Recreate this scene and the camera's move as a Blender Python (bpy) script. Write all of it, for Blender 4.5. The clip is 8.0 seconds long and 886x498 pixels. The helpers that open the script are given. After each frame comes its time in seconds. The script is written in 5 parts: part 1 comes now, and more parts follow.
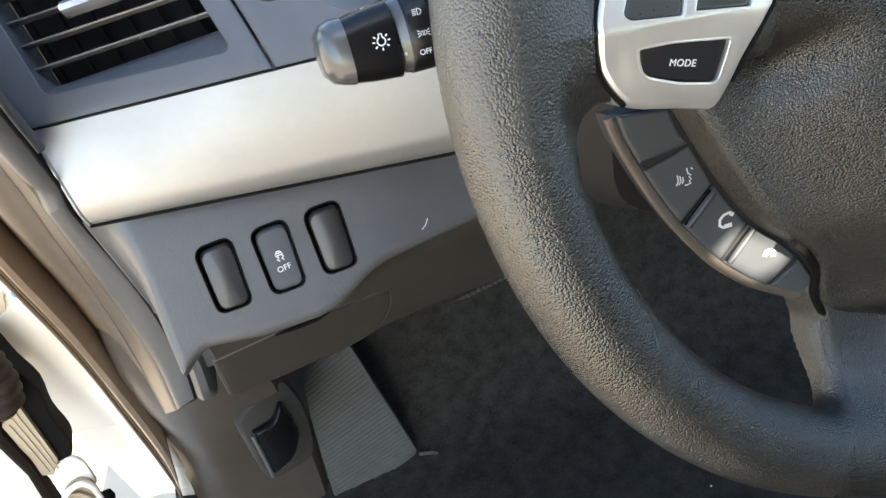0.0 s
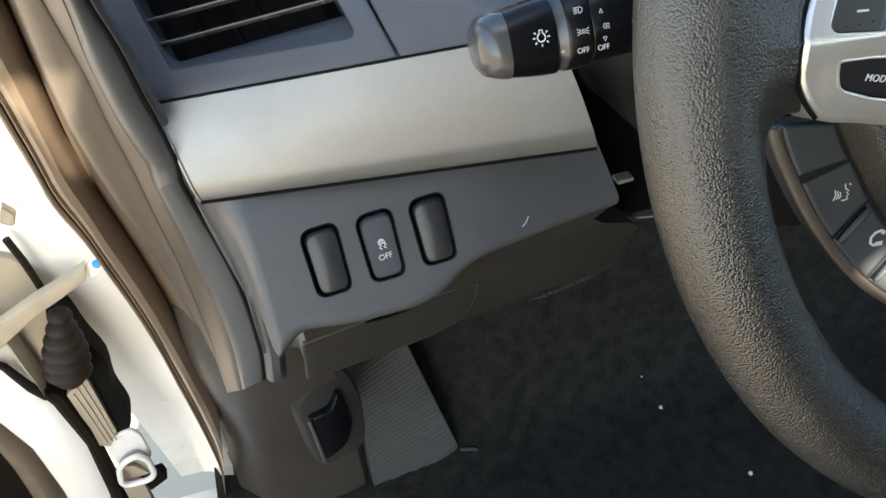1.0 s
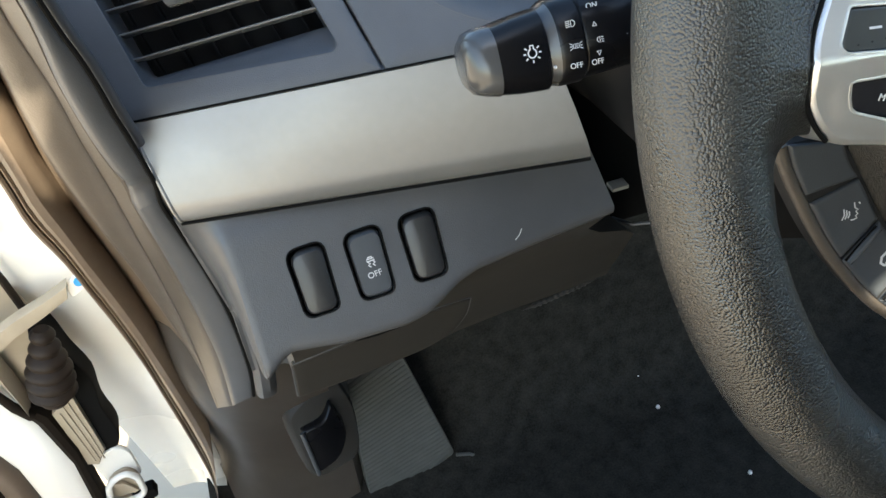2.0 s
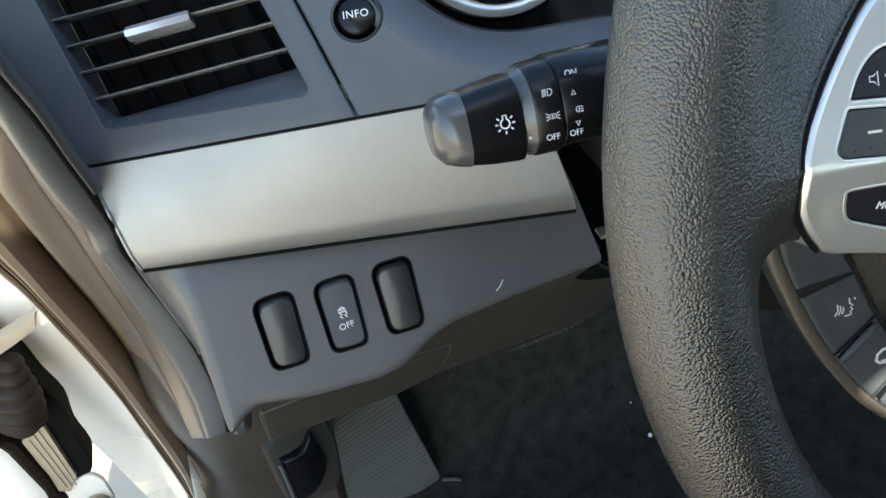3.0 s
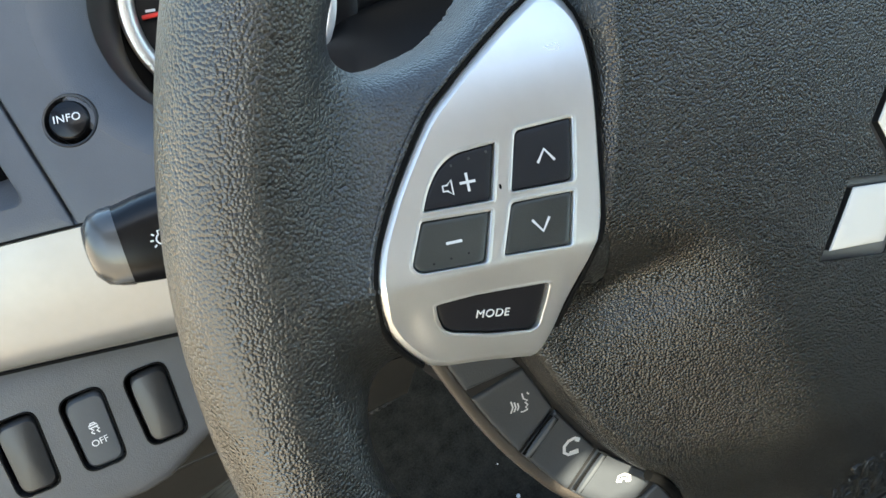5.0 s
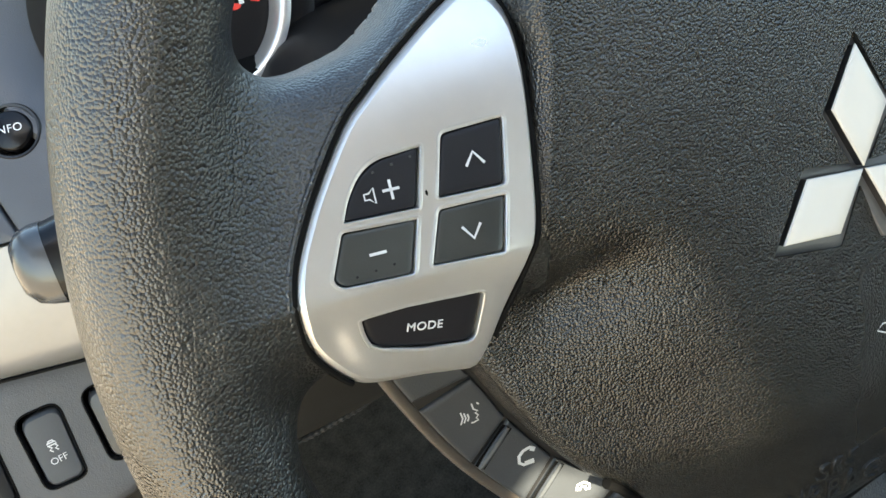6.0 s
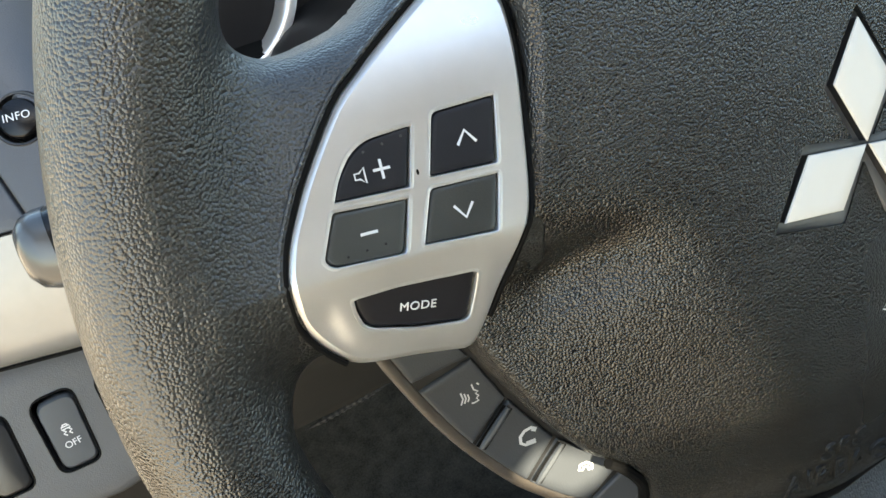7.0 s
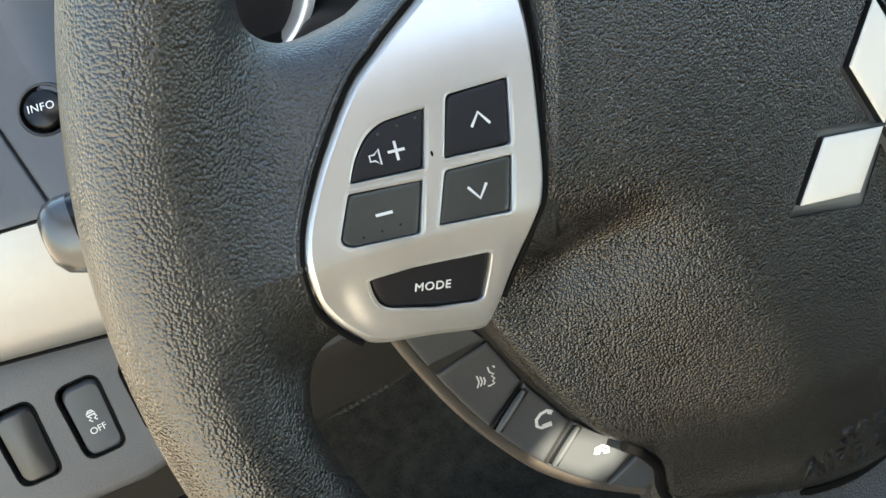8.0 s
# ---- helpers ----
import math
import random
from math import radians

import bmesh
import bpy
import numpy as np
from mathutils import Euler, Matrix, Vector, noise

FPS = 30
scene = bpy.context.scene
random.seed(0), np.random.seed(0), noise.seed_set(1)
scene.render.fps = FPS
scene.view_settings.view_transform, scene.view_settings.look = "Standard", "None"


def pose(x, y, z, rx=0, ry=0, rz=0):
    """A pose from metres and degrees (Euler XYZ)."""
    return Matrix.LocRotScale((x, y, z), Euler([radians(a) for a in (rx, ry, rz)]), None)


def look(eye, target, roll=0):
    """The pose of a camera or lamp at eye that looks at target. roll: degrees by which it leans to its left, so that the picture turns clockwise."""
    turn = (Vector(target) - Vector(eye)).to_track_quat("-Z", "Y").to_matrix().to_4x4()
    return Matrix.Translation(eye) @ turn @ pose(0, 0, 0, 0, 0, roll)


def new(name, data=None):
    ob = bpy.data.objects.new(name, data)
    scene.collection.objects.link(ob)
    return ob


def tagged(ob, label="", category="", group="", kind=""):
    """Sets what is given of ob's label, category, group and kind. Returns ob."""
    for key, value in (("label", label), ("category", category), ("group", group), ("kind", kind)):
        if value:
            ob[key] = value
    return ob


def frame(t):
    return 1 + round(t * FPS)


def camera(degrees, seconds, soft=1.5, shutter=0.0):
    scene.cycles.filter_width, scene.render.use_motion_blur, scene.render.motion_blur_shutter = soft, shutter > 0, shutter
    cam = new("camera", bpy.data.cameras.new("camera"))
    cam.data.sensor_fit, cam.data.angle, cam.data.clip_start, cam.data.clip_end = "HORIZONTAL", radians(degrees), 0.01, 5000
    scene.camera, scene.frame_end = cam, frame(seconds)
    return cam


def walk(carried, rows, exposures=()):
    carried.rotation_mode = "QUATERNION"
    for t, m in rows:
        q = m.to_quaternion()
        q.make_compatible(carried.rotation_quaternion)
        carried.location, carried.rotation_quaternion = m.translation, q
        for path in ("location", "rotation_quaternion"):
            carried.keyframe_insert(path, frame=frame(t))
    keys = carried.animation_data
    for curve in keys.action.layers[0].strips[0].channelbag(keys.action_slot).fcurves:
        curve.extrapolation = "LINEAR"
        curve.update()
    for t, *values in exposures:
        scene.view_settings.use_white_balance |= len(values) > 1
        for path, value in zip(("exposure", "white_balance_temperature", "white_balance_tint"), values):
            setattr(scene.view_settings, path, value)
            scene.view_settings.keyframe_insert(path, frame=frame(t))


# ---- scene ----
cam = camera(54.0, 8.0)
PATH = [
    (0, (-0.2402, -0.2023, 1.1261), (0.2343, 1.7173, -0.4677), -9.9),
    (0.2, (-0.2588, -0.2009, 1.1128), (0.1333, 1.3185, -0.1274), -8.6),
    (0.5, (-0.2687, -0.1881, 1.1210), (0.1809, 1.7404, -0.4703), -7.3),
    (1, (-0.2839, -0.1886, 1.1312), (0.1578, 1.7366, -0.4665), -6.8),
    (1.2, (-0.2854, -0.1871, 1.1364), (0.0604, 1.3247, -0.1265), -7.0),
    (1.5, (-0.2872, -0.1783, 1.1325), (0.1829, 1.7302, -0.4766), -7.2),
    (1.7, (-0.2832, -0.1739, 1.1310), (0.0775, 1.3293, -0.1379), -7.8),
    (2.8, (-0.2631, -0.1541, 1.1363), (0.1792, 1.7329, -0.5058), -6.7),
    (3, (-0.2549, -0.1431, 1.1375), (0.1892, 1.7540, -0.4931), -6.5),
    (3.2, (-0.2474, -0.1347, 1.1368), (0.1274, 1.3658, -0.1313), -6.0),
    (3.5, (-0.2314, -0.1316, 1.1312), (0.2917, 1.7931, -0.4411), -5.7),
    (4, (-0.2122, -0.1300, 1.1350), (0.3235, 1.8169, -0.4055), -6.4),
    (4.5, (-0.1937, -0.1412, 1.1363), (0.4471, 1.7723, -0.4068), -6.5),
    (4.7, (-0.1885, -0.1445, 1.1361), (0.3586, 1.3450, -0.0813), -6.2),
    (5, (-0.1802, -0.1508, 1.1363), (0.5348, 1.7486, -0.3928), -6.4),
    (5.2, (-0.1758, -0.1523, 1.1360), (0.3823, 1.3516, -0.0585), -6.9),
    (6.3, (-0.1609, -0.1467, 1.1312), (0.5529, 1.7286, -0.4258), -8.4),
    (6.5, (-0.1598, -0.1493, 1.1325), (0.5238, 1.7326, -0.4296), -9.0),
    (7, (-0.1586, -0.1507, 1.1299), (0.4922, 1.7356, -0.4411), -9.7),
    (7.5, (-0.1573, -0.1495, 1.1274), (0.4811, 1.7425, -0.4411), -9.8),
    (8, (-0.1588, -0.1545, 1.1287), (0.4294, 1.7503, -0.4436), -11.0),
]
EXPOSURES = [(0, 2.95, 6850, 4), (1, 2.42, 6850, 3), (2.8, 2.4, 6500, -1), (3.5, 2.45, 6250, -2), (4.5, 2.6, 6500, -2), (5.2, 2.7, 7000, 0), (6.5, 2.75, 7350, 1), (8, 2.75, 7350, 1)]
walk(cam, [(t, look(eye, target, roll)) for t, eye, target, roll in PATH], EXPOSURES)

# ---- light ----
world = bpy.data.worlds.new("sky")
scene.world = world
world.use_nodes = True
wn = world.node_tree.nodes
sky = wn.new("ShaderNodeTexSky")
sky.sky_type, sky.sun_disc = "NISHITA", False
SUN_UP, SUN_AZ = 40.0, 182.0          # degrees above the horizon; from the car's nose, clockwise
sky.sun_elevation, sky.sun_rotation = radians(SUN_UP), radians(SUN_AZ)
world.node_tree.links.new(sky.outputs[0], wn["Background"].inputs[0])
wn["Background"].inputs[1].default_value = 0.135
sun = new("sun", bpy.data.lights.new("sun", "SUN"))
sun.data.energy, sun.data.angle, sun.data.color = 5.0, radians(0.5), (1.0, 0.90, 0.77)
sd = Vector((math.cos(radians(SUN_UP)) * math.sin(radians(SUN_AZ)), math.cos(radians(SUN_UP)) * math.cos(radians(SUN_AZ)), math.sin(radians(SUN_UP))))
sun.matrix_world = look(sd * 20, (0, 0, 0))


# ---- materials ----
def material(name, colour, rough=0.5, metal=0.0, spec=0.5, vary=0.12, scale=60.0, bump=0.0, bump_scale=900.0, cells=0.0, cell_scale=600.0, wear=0.0, coat=0.0):
    """A surface with its base colour broken up at two scales, and fine relief."""
    m = bpy.data.materials.new(name)
    m.use_nodes = True
    nt = m.node_tree
    p = nt.nodes["Principled BSDF"]
    link = nt.links.new
    tc = nt.nodes.new("ShaderNodeTexCoord")
    n1 = nt.nodes.new("ShaderNodeTexNoise")
    n1.inputs["Scale"].default_value, n1.inputs["Detail"].default_value = scale, 6
    n2 = nt.nodes.new("ShaderNodeTexNoise")
    n2.inputs["Scale"].default_value, n2.inputs["Detail"].default_value = scale * 0.13, 3
    for n in (n1, n2):
        link(tc.outputs["Object"], n.inputs["Vector"])
    mix = nt.nodes.new("ShaderNodeMath")
    mix.operation = "ADD"
    link(n1.outputs[0], mix.inputs[0])
    link(n2.outputs[0], mix.inputs[1])
    ramp = nt.nodes.new("ShaderNodeMapRange")
    ramp.inputs[1].default_value, ramp.inputs[2].default_value = 0.7, 1.3
    ramp.inputs[3].default_value, ramp.inputs[4].default_value = 1 - vary, 1 + vary
    link(mix.outputs[0], ramp.inputs[0])
    col = nt.nodes.new("ShaderNodeVectorMath")
    col.operation = "SCALE"
    col.inputs[0].default_value = colour
    link(ramp.outputs[0], col.inputs["Scale"])
    link(col.outputs[0], p.inputs["Base Color"])
    rr = nt.nodes.new("ShaderNodeMapRange")
    rr.inputs[1].default_value, rr.inputs[2].default_value = 0.3, 0.7
    rr.inputs[3].default_value, rr.inputs[4].default_value = max(rough - 0.06 - wear, 0.02), min(rough + 0.06, 1)
    link(n2.outputs[0], rr.inputs[0])
    link(rr.outputs[0], p.inputs["Roughness"])
    p.inputs["Metallic"].default_value, p.inputs["Specular IOR Level"].default_value = metal, spec
    p.inputs["Coat Weight"].default_value = coat
    if bump or cells:
        height = None
        if cells:
            warp = nt.nodes.new("ShaderNodeTexNoise")
            warp.inputs["Scale"].default_value, warp.inputs["Detail"].default_value = cell_scale * 0.5, 2
            link(tc.outputs["Object"], warp.inputs["Vector"])
            add = nt.nodes.new("ShaderNodeVectorMath")
            add.operation = "MULTIPLY_ADD"
            add.inputs[1].default_value = (0.6 / cell_scale,) * 3
            link(warp.outputs[1], add.inputs[0])
            link(tc.outputs["Object"], add.inputs[2])
            v = nt.nodes.new("ShaderNodeTexVoronoi")
            v.feature = "F1"
            v.inputs["Scale"].default_value = cell_scale
            link(add.outputs[0], v.inputs["Vector"])
            dome = nt.nodes.new("ShaderNodeMath")
            dome.operation = "POWER"
            dome.inputs[1].default_value = 2.0
            link(v.outputs[0], dome.inputs[0])
            fold = nt.nodes.new("ShaderNodeTexNoise")
            fold.inputs["Scale"].default_value, fold.inputs["Detail"].default_value = cell_scale * 0.6, 3
            link(tc.outputs["Object"], fold.inputs["Vector"])
            cr = nt.nodes.new("ShaderNodeMath")
            cr.operation = "MULTIPLY_ADD"
            cr.inputs[1].default_value = -3.0
            link(dome.outputs[0], cr.inputs[0])
            link(fold.outputs[0], cr.inputs[2])
            height = cr.outputs[0]
        b = nt.nodes.new("ShaderNodeBump")
        b.inputs["Strength"].default_value = cells or bump
        b.inputs["Distance"].default_value = 0.0004
        if height is None:
            fine = nt.nodes.new("ShaderNodeTexNoise")
            fine.inputs["Scale"].default_value, fine.inputs["Detail"].default_value = bump_scale, 3
            link(tc.outputs["Object"], fine.inputs["Vector"])
            height = fine.outputs[0]
        link(height, b.inputs["Height"])
        link(b.outputs[0], p.inputs["Normal"])
    return m


LEATHER = material("black leather", (0.022, 0.022, 0.021), 0.33, spec=0.85, vary=0.25, cells=0.36, cell_scale=1400, wear=0.05)
COVER = material("airbag cover vinyl", (0.018, 0.018, 0.017), 0.24, spec=0.72, vary=0.2, cells=0.42, cell_scale=1450)
DASH = material("grey dash plastic", (0.064, 0.067, 0.074), 0.43, vary=0.08, bump=0.35, bump_scale=1600)
JAMB = material("brown grey pillar plastic", (0.080, 0.066, 0.055), 0.36, vary=0.1, bump=0.4, bump_scale=1300)
SILVER = material("silver painted trim", (0.25, 0.254, 0.26), 0.45, metal=0.65, vary=0.03, scale=200, bump=0.05, bump_scale=3000)
SATIN = material("satin silver pad", (0.68, 0.67, 0.65), 0.33, metal=0.75, vary=0.03, scale=200, bump=0.05, bump_scale=3000)
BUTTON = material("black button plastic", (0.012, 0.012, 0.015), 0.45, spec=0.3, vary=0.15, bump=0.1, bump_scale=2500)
GREYBUTTON = material("grey button plastic", (0.040, 0.043, 0.041), 0.3, vary=0.2, bump=0.1, bump_scale=2500)
BARPLASTIC = material("slate grey plastic", (0.045, 0.050, 0.057), 0.48, vary=0.1, bump=0.15, bump_scale=2000)
BLACK = material("black plastic", (0.012, 0.012, 0.013), 0.4, vary=0.2, bump=0.1, bump_scale=2000)
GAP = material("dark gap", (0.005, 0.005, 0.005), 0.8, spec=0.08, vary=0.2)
WHITE = material("white print", (0.62, 0.63, 0.64), 0.5, vary=0.04)
EMBLEM = material("satin pale emblem", (0.64, 0.62, 0.57), 0.42, vary=0.03)
CHROME = material("chrome", (0.6, 0.6, 0.61), 0.16, metal=0.7, vary=0.04)
PAINT = material("white car paint", (0.8, 0.775, 0.72), 0.25, vary=0.03, scale=20, coat=0.5)
SEALRUB = material("brown rubber seal", (0.14, 0.102, 0.072), 0.48, vary=0.2, bump=0.25)
RUBBER = material("black rubber", (0.013, 0.009, 0.006), 0.85, spec=0.15, vary=0.2, bump=0.2)
CARPET = material("black carpet", (0.023, 0.022, 0.019), 0.95, spec=0.12, vary=0.5, scale=500, bump=1.0, bump_scale=700)
PEDAL = material("grey rubber footrest", (0.070, 0.073, 0.069), 0.65, vary=0.15, bump=0.2)
GROUND = material("pale concrete", (0.47, 0.38, 0.28), 0.9, vary=0.2, scale=3, bump=0.3, bump_scale=60)
HEADLINER = material("beige headliner", (0.28, 0.275, 0.27), 0.9, vary=0.08)
SMOKE = material("dark cluster face", (0.008, 0.008, 0.009), 0.3, spec=0.25, vary=0.2)
RED = material("red print", (0.6, 0.03, 0.02), 0.5, vary=0.04)
# Darker than the dash plastic: shade under the fold is put into this colour.
KNEE = material("knee panel plastic, shade in colour", (0.030, 0.0285, 0.0265), 0.6, spec=0.2, vary=0.12, bump=0.3, bump_scale=1500)
KICK = material("dark kick panel plastic", (0.058, 0.049, 0.042), 0.45, vary=0.12, bump=0.35, bump_scale=1300)
STEEL = material("zinc steel", (0.55, 0.53, 0.48), 0.4, metal=0.6, vary=0.15)


# ---- mesh helpers ----
def thing(name, label="", category="", m=None, group="", kind=""):
    ob = new(name)
    ob.empty_display_size = 0.02
    if m is not None:
        ob.matrix_world = m
    return tagged(ob, label, category, group, kind)


def part(name, bm, mat, parent=None, label="", smooth=True, m=None):
    """Links a bmesh as one mesh object under a thing or a part."""
    me = bpy.data.meshes.new(name)
    bmesh.ops.recalc_face_normals(bm, faces=bm.faces)
    bm.to_mesh(me)
    bm.free()
    for mm in (mat if isinstance(mat, (list, tuple)) else (mat,)):
        me.materials.append(mm)
    for p in me.polygons:
        p.use_smooth = smooth
    me.set_sharp_from_angle(angle=radians(38))
    ob = new(name, me)
    if parent is not None:
        ob.parent = parent
    if m is not None:
        ob.matrix_basis = m
    return tagged(ob, label)


def curve2(pts, n=6, closed=True):
    """A smooth line through the points (Catmull-Rom)."""
    pts = [Vector(p) for p in pts]
    out, k = [], len(pts)
    for i in range(k if closed else k - 1):
        a, b = pts[i - 1] if closed or i else pts[0], pts[i]
        c, d = pts[(i + 1) % k], (pts[(i + 2) % k] if closed or i + 2 < k else pts[-1])
        for j in range(n):
            t = j / n
            out.append(0.5 * ((2 * b) + (c - a) * t + (2 * a - 5 * b + 4 * c - d) * t * t + (3 * b - a - 3 * c + d) * t ** 3))
    if not closed:
        out.append(pts[-1])
    return out


def rounded(pts, r, n=4):
    """A closed polygon with its corners rounded by r (one number, or one a corner)."""
    pts = [Vector(p) for p in pts]
    out, k = [], len(pts)
    for i, p in enumerate(pts):
        ri = r[i] if isinstance(r, (list, tuple)) else r
        a, b = pts[i - 1] - p, pts[(i + 1) % k] - p
        s = min(ri, a.length * 0.49, b.length * 0.49)
        pa, pb = p + a.normalized() * s, p + b.normalized() * s
        for j in range(n + 1):
            t = j / n
            out.append(pa * (1 - t) ** 2 + p * 2 * t * (1 - t) + pb * t * t)
    return out


def plate(outline, height, thick=0.004, roll=0.0008, rings=(0.9, 0.7, 0.5, 0.3, 0.12), bm=None, centre=None):
    """A solid plate over a star-shaped outline, its face at height(a, b), with a rolled edge."""
    bm = bm or bmesh.new()
    c = Vector(centre) if centre else sum((Vector(p) for p in outline), Vector((0, 0))) / len(outline)
    size = sum((Vector(p) - c).length for p in outline) / len(outline)
    loops = []
    for k, drop in ((1.0, thick), (1.0, roll), (1 - 0.3 * roll / size, roll * 0.55), (1 - 0.65 * roll / size, roll * 0.2), (1 - 1.1 * roll / size, 0.0), *((k, 0.0) for k in rings)):
        loops.append([bm.verts.new((*(q := c + (Vector(p) - c) * k), height(q[0], q[1]) - drop)) for p in outline])
    n = len(outline)
    for l0, l1 in zip(loops, loops[1:]):
        for i in range(n):
            bm.faces.new((l0[i], l0[(i + 1) % n], l1[(i + 1) % n], l1[i]))
    top = bm.verts.new((*c, height(*c)))
    for i in range(n):
        bm.faces.new((loops[-1][i], loops[-1][(i + 1) % n], top))
    bm.faces.new(loops[0][::-1])
    return bm


def grid(rows, bm=None, closed_u=False, closed_v=False):
    """Quads over rows of points."""
    bm = bm or bmesh.new()
    v = [[bm.verts.new(p) for p in r] for r in rows]
    for i in range(len(v) - (0 if closed_v else 1)):
        for j in range(len(v[0]) - (0 if closed_u else 1)):
            a, b = v[i], v[(i + 1) % len(v)]
            k = (j + 1) % len(a)
            bm.faces.new((a[j], a[k], b[k], b[j]))
    return bm


def solid(rows, thick, away):
    """A sheet over rows of points, given thickness along the vector away."""
    bm = bmesh.new()
    w = Vector(away).normalized() * thick
    rows = [[Vector(p) for p in r] for r in rows]
    loop = [[*r, *[p + w for p in reversed(r)]] for r in rows]
    grid(loop, bm, closed_u=True)
    bm.verts.ensure_lookup_table()
    k = len(loop[0])
    bm.faces.new(bm.verts[:k])
    bm.faces.new(bm.verts[-k:])
    return bm


def tube(path, r, n=10, closed=False, bm=None, flat=1.0, up=(0, 0, 1)):
    """A tube along a path; r is a number or one for each point."""
    bm = bm or bmesh.new()
    path = [Vector(p) for p in path]
    k = len(path)
    rows = []
    for i, p in enumerate(path):
        d = (path[(i + 1) % k] - path[i - 1]) if closed else (path[min(i + 1, k - 1)] - path[max(i - 1, 0)])
        s = d.cross(Vector(up))
        s = s.normalized() if s.length > 1e-9 else Vector((1, 0, 0))
        w = s.cross(d).normalized()
        ri = r[i] if isinstance(r, (list, tuple)) else r
        rows.append([p + ri * (math.cos(t) * s + flat * math.sin(t) * w) for t in (2 * math.pi * j / n for j in range(n))])
    m0 = len(bm.verts)
    grid(rows, bm, closed_u=True, closed_v=closed)
    if not closed:
        bm.verts.ensure_lookup_table()
        bm.faces.new(bm.verts[m0:m0 + n])
        bm.faces.new(bm.verts[m0 + n * (k - 1):m0 + n * k])
    return bm


def box(lo, hi, bevel=0.0, bm=None):
    bm = bm or bmesh.new()
    g = bmesh.ops.create_cube(bm, size=1.0)["verts"]
    lo, hi = Vector(lo), Vector(hi)
    for v in g:
        v.co = Vector([lo[i] + (v.co[i] + 0.5) * (hi[i] - lo[i]) for i in range(3)])
    if bevel:
        bmesh.ops.bevel(bm, geom=list({e for v in g for e in v.link_edges}), offset=bevel, segments=2, affect="EDGES", profile=0.6)
    return bm


def ribbon(lines, width, height=lambda a, b: 0.0, bm=None, closed=False):
    """Flat printed strokes on the surface height(a, b)."""
    bm = bm or bmesh.new()
    for line in lines:
        pts = [Vector(p) for p in line]
        k = len(pts)
        ring = closed or (k > 2 and (pts[0] - pts[-1]).length < 1e-7)
        if ring and (pts[0] - pts[-1]).length < 1e-7:
            pts = pts[:-1]
            k -= 1
        rows = []
        for i, p in enumerate(pts):
            d = (pts[(i + 1) % k] - pts[i - 1]) if ring else (pts[min(i + 1, k - 1)] - pts[max(i - 1, 0)])
            s = Vector((-d[1], d[0])).normalized() * width / 2
            rows.append([(*(p + s), height(*(p + s))), (*(p - s), height(*(p - s)))])
        grid(rows, bm, closed_v=ring)
    return bm


def lettering(text, size, place, parent, mat=WHITE, name="lettering", bold=0.0, spacing=1.0, label="", depth=0.0001):
    """Built-in letters as a mesh, at the pose place under parent."""
    cu = bpy.data.curves.new(name, "FONT")
    cu.body, cu.size, cu.align_x, cu.align_y = text, size, "CENTER", "CENTER"
    cu.offset, cu.space_character, cu.extrude = bold, spacing, depth
    tmp = bpy.data.objects.new(name, cu)
    scene.collection.objects.link(tmp)
    me = bpy.data.meshes.new_from_object(tmp.evaluated_get(bpy.context.evaluated_depsgraph_get()))
    bpy.data.objects.remove(tmp)
    me.name = name
    me.materials.clear()
    me.materials.append(mat)
    ob = new(name, me)
    ob.parent = parent
    ob.matrix_basis = place
    return tagged(ob, label or "printed letters " + text)


def smooth(a, b, x):
    t = min(max((x - a) / (b - a), 0.0), 1.0)
    return t * t * (3 - 2 * t)


def grown(line, k):
    c = sum((Vector(p) for p in line), Vector((0, 0))) / len(line)
    return [p + (p - c).normalized() * k for p in (Vector(q) for q in line)]


# ---- steering wheel ----
lean, yaw, turn = radians(20), radians(5.5), radians(-8)


def tilted(lean, yaw, turn):
    """Axes of a face that leans back, turns and rolls."""
    u0, n0 = Vector((math.cos(yaw), math.sin(yaw), 0)), Vector((-math.sin(yaw), math.cos(yaw), 0))
    v0 = math.cos(lean) * Vector((0, 0, 1)) + math.sin(lean) * n0
    u, v = math.cos(turn) * u0 + math.sin(turn) * v0, -math.sin(turn) * u0 + math.cos(turn) * v0
    return Matrix((u, v, u.cross(v))).transposed().to_4x4()


WHEEL = Matrix.Translation((0, 0.002, 1.0)) @ tilted(lean, yaw, turn)
wheel = thing("steering_wheel", "black leather steering wheel with silver control pad", "steering wheel", WHEEL)
RIM_R, RIM_A, RIM_B = 0.171, 0.0152, 0.0160


def pad_height(a, b):
    return 0.0270 + 0.085 * a - 0.271 * max(b, 0.0) + 0.26 * min(b, 0.0) - 4.5 * max(b - 0.026, 0) ** 2


PAD = curve2([(-0.0925, 0.0550), (-0.1006, 0.0514), (-0.1070, 0.0476), (-0.1149, 0.0423), (-0.1228, 0.0365), (-0.1293, 0.0310), (-0.1379, 0.0200), (-0.1423, 0.0132), (-0.1455, 0.0074), (-0.1476, 0.0010), (-0.1474, -0.0043), (-0.1466, -0.0088), (-0.1443, -0.0134), (-0.1408, -0.0179), (-0.1370, -0.0213), (-0.1329, -0.0228), (-0.1287, -0.0235), (-0.1218, -0.0246), (-0.1150, -0.0260), (-0.1100, -0.0265), (-0.1068, -0.0215), (-0.1037, -0.0150), (-0.1004, -0.0090), (-0.0972, -0.0024), (-0.0940, 0.0048), (-0.0914, 0.0162), (-0.0891, 0.0277), (-0.0872, 0.0393), (-0.0874, 0.0487)], 3)


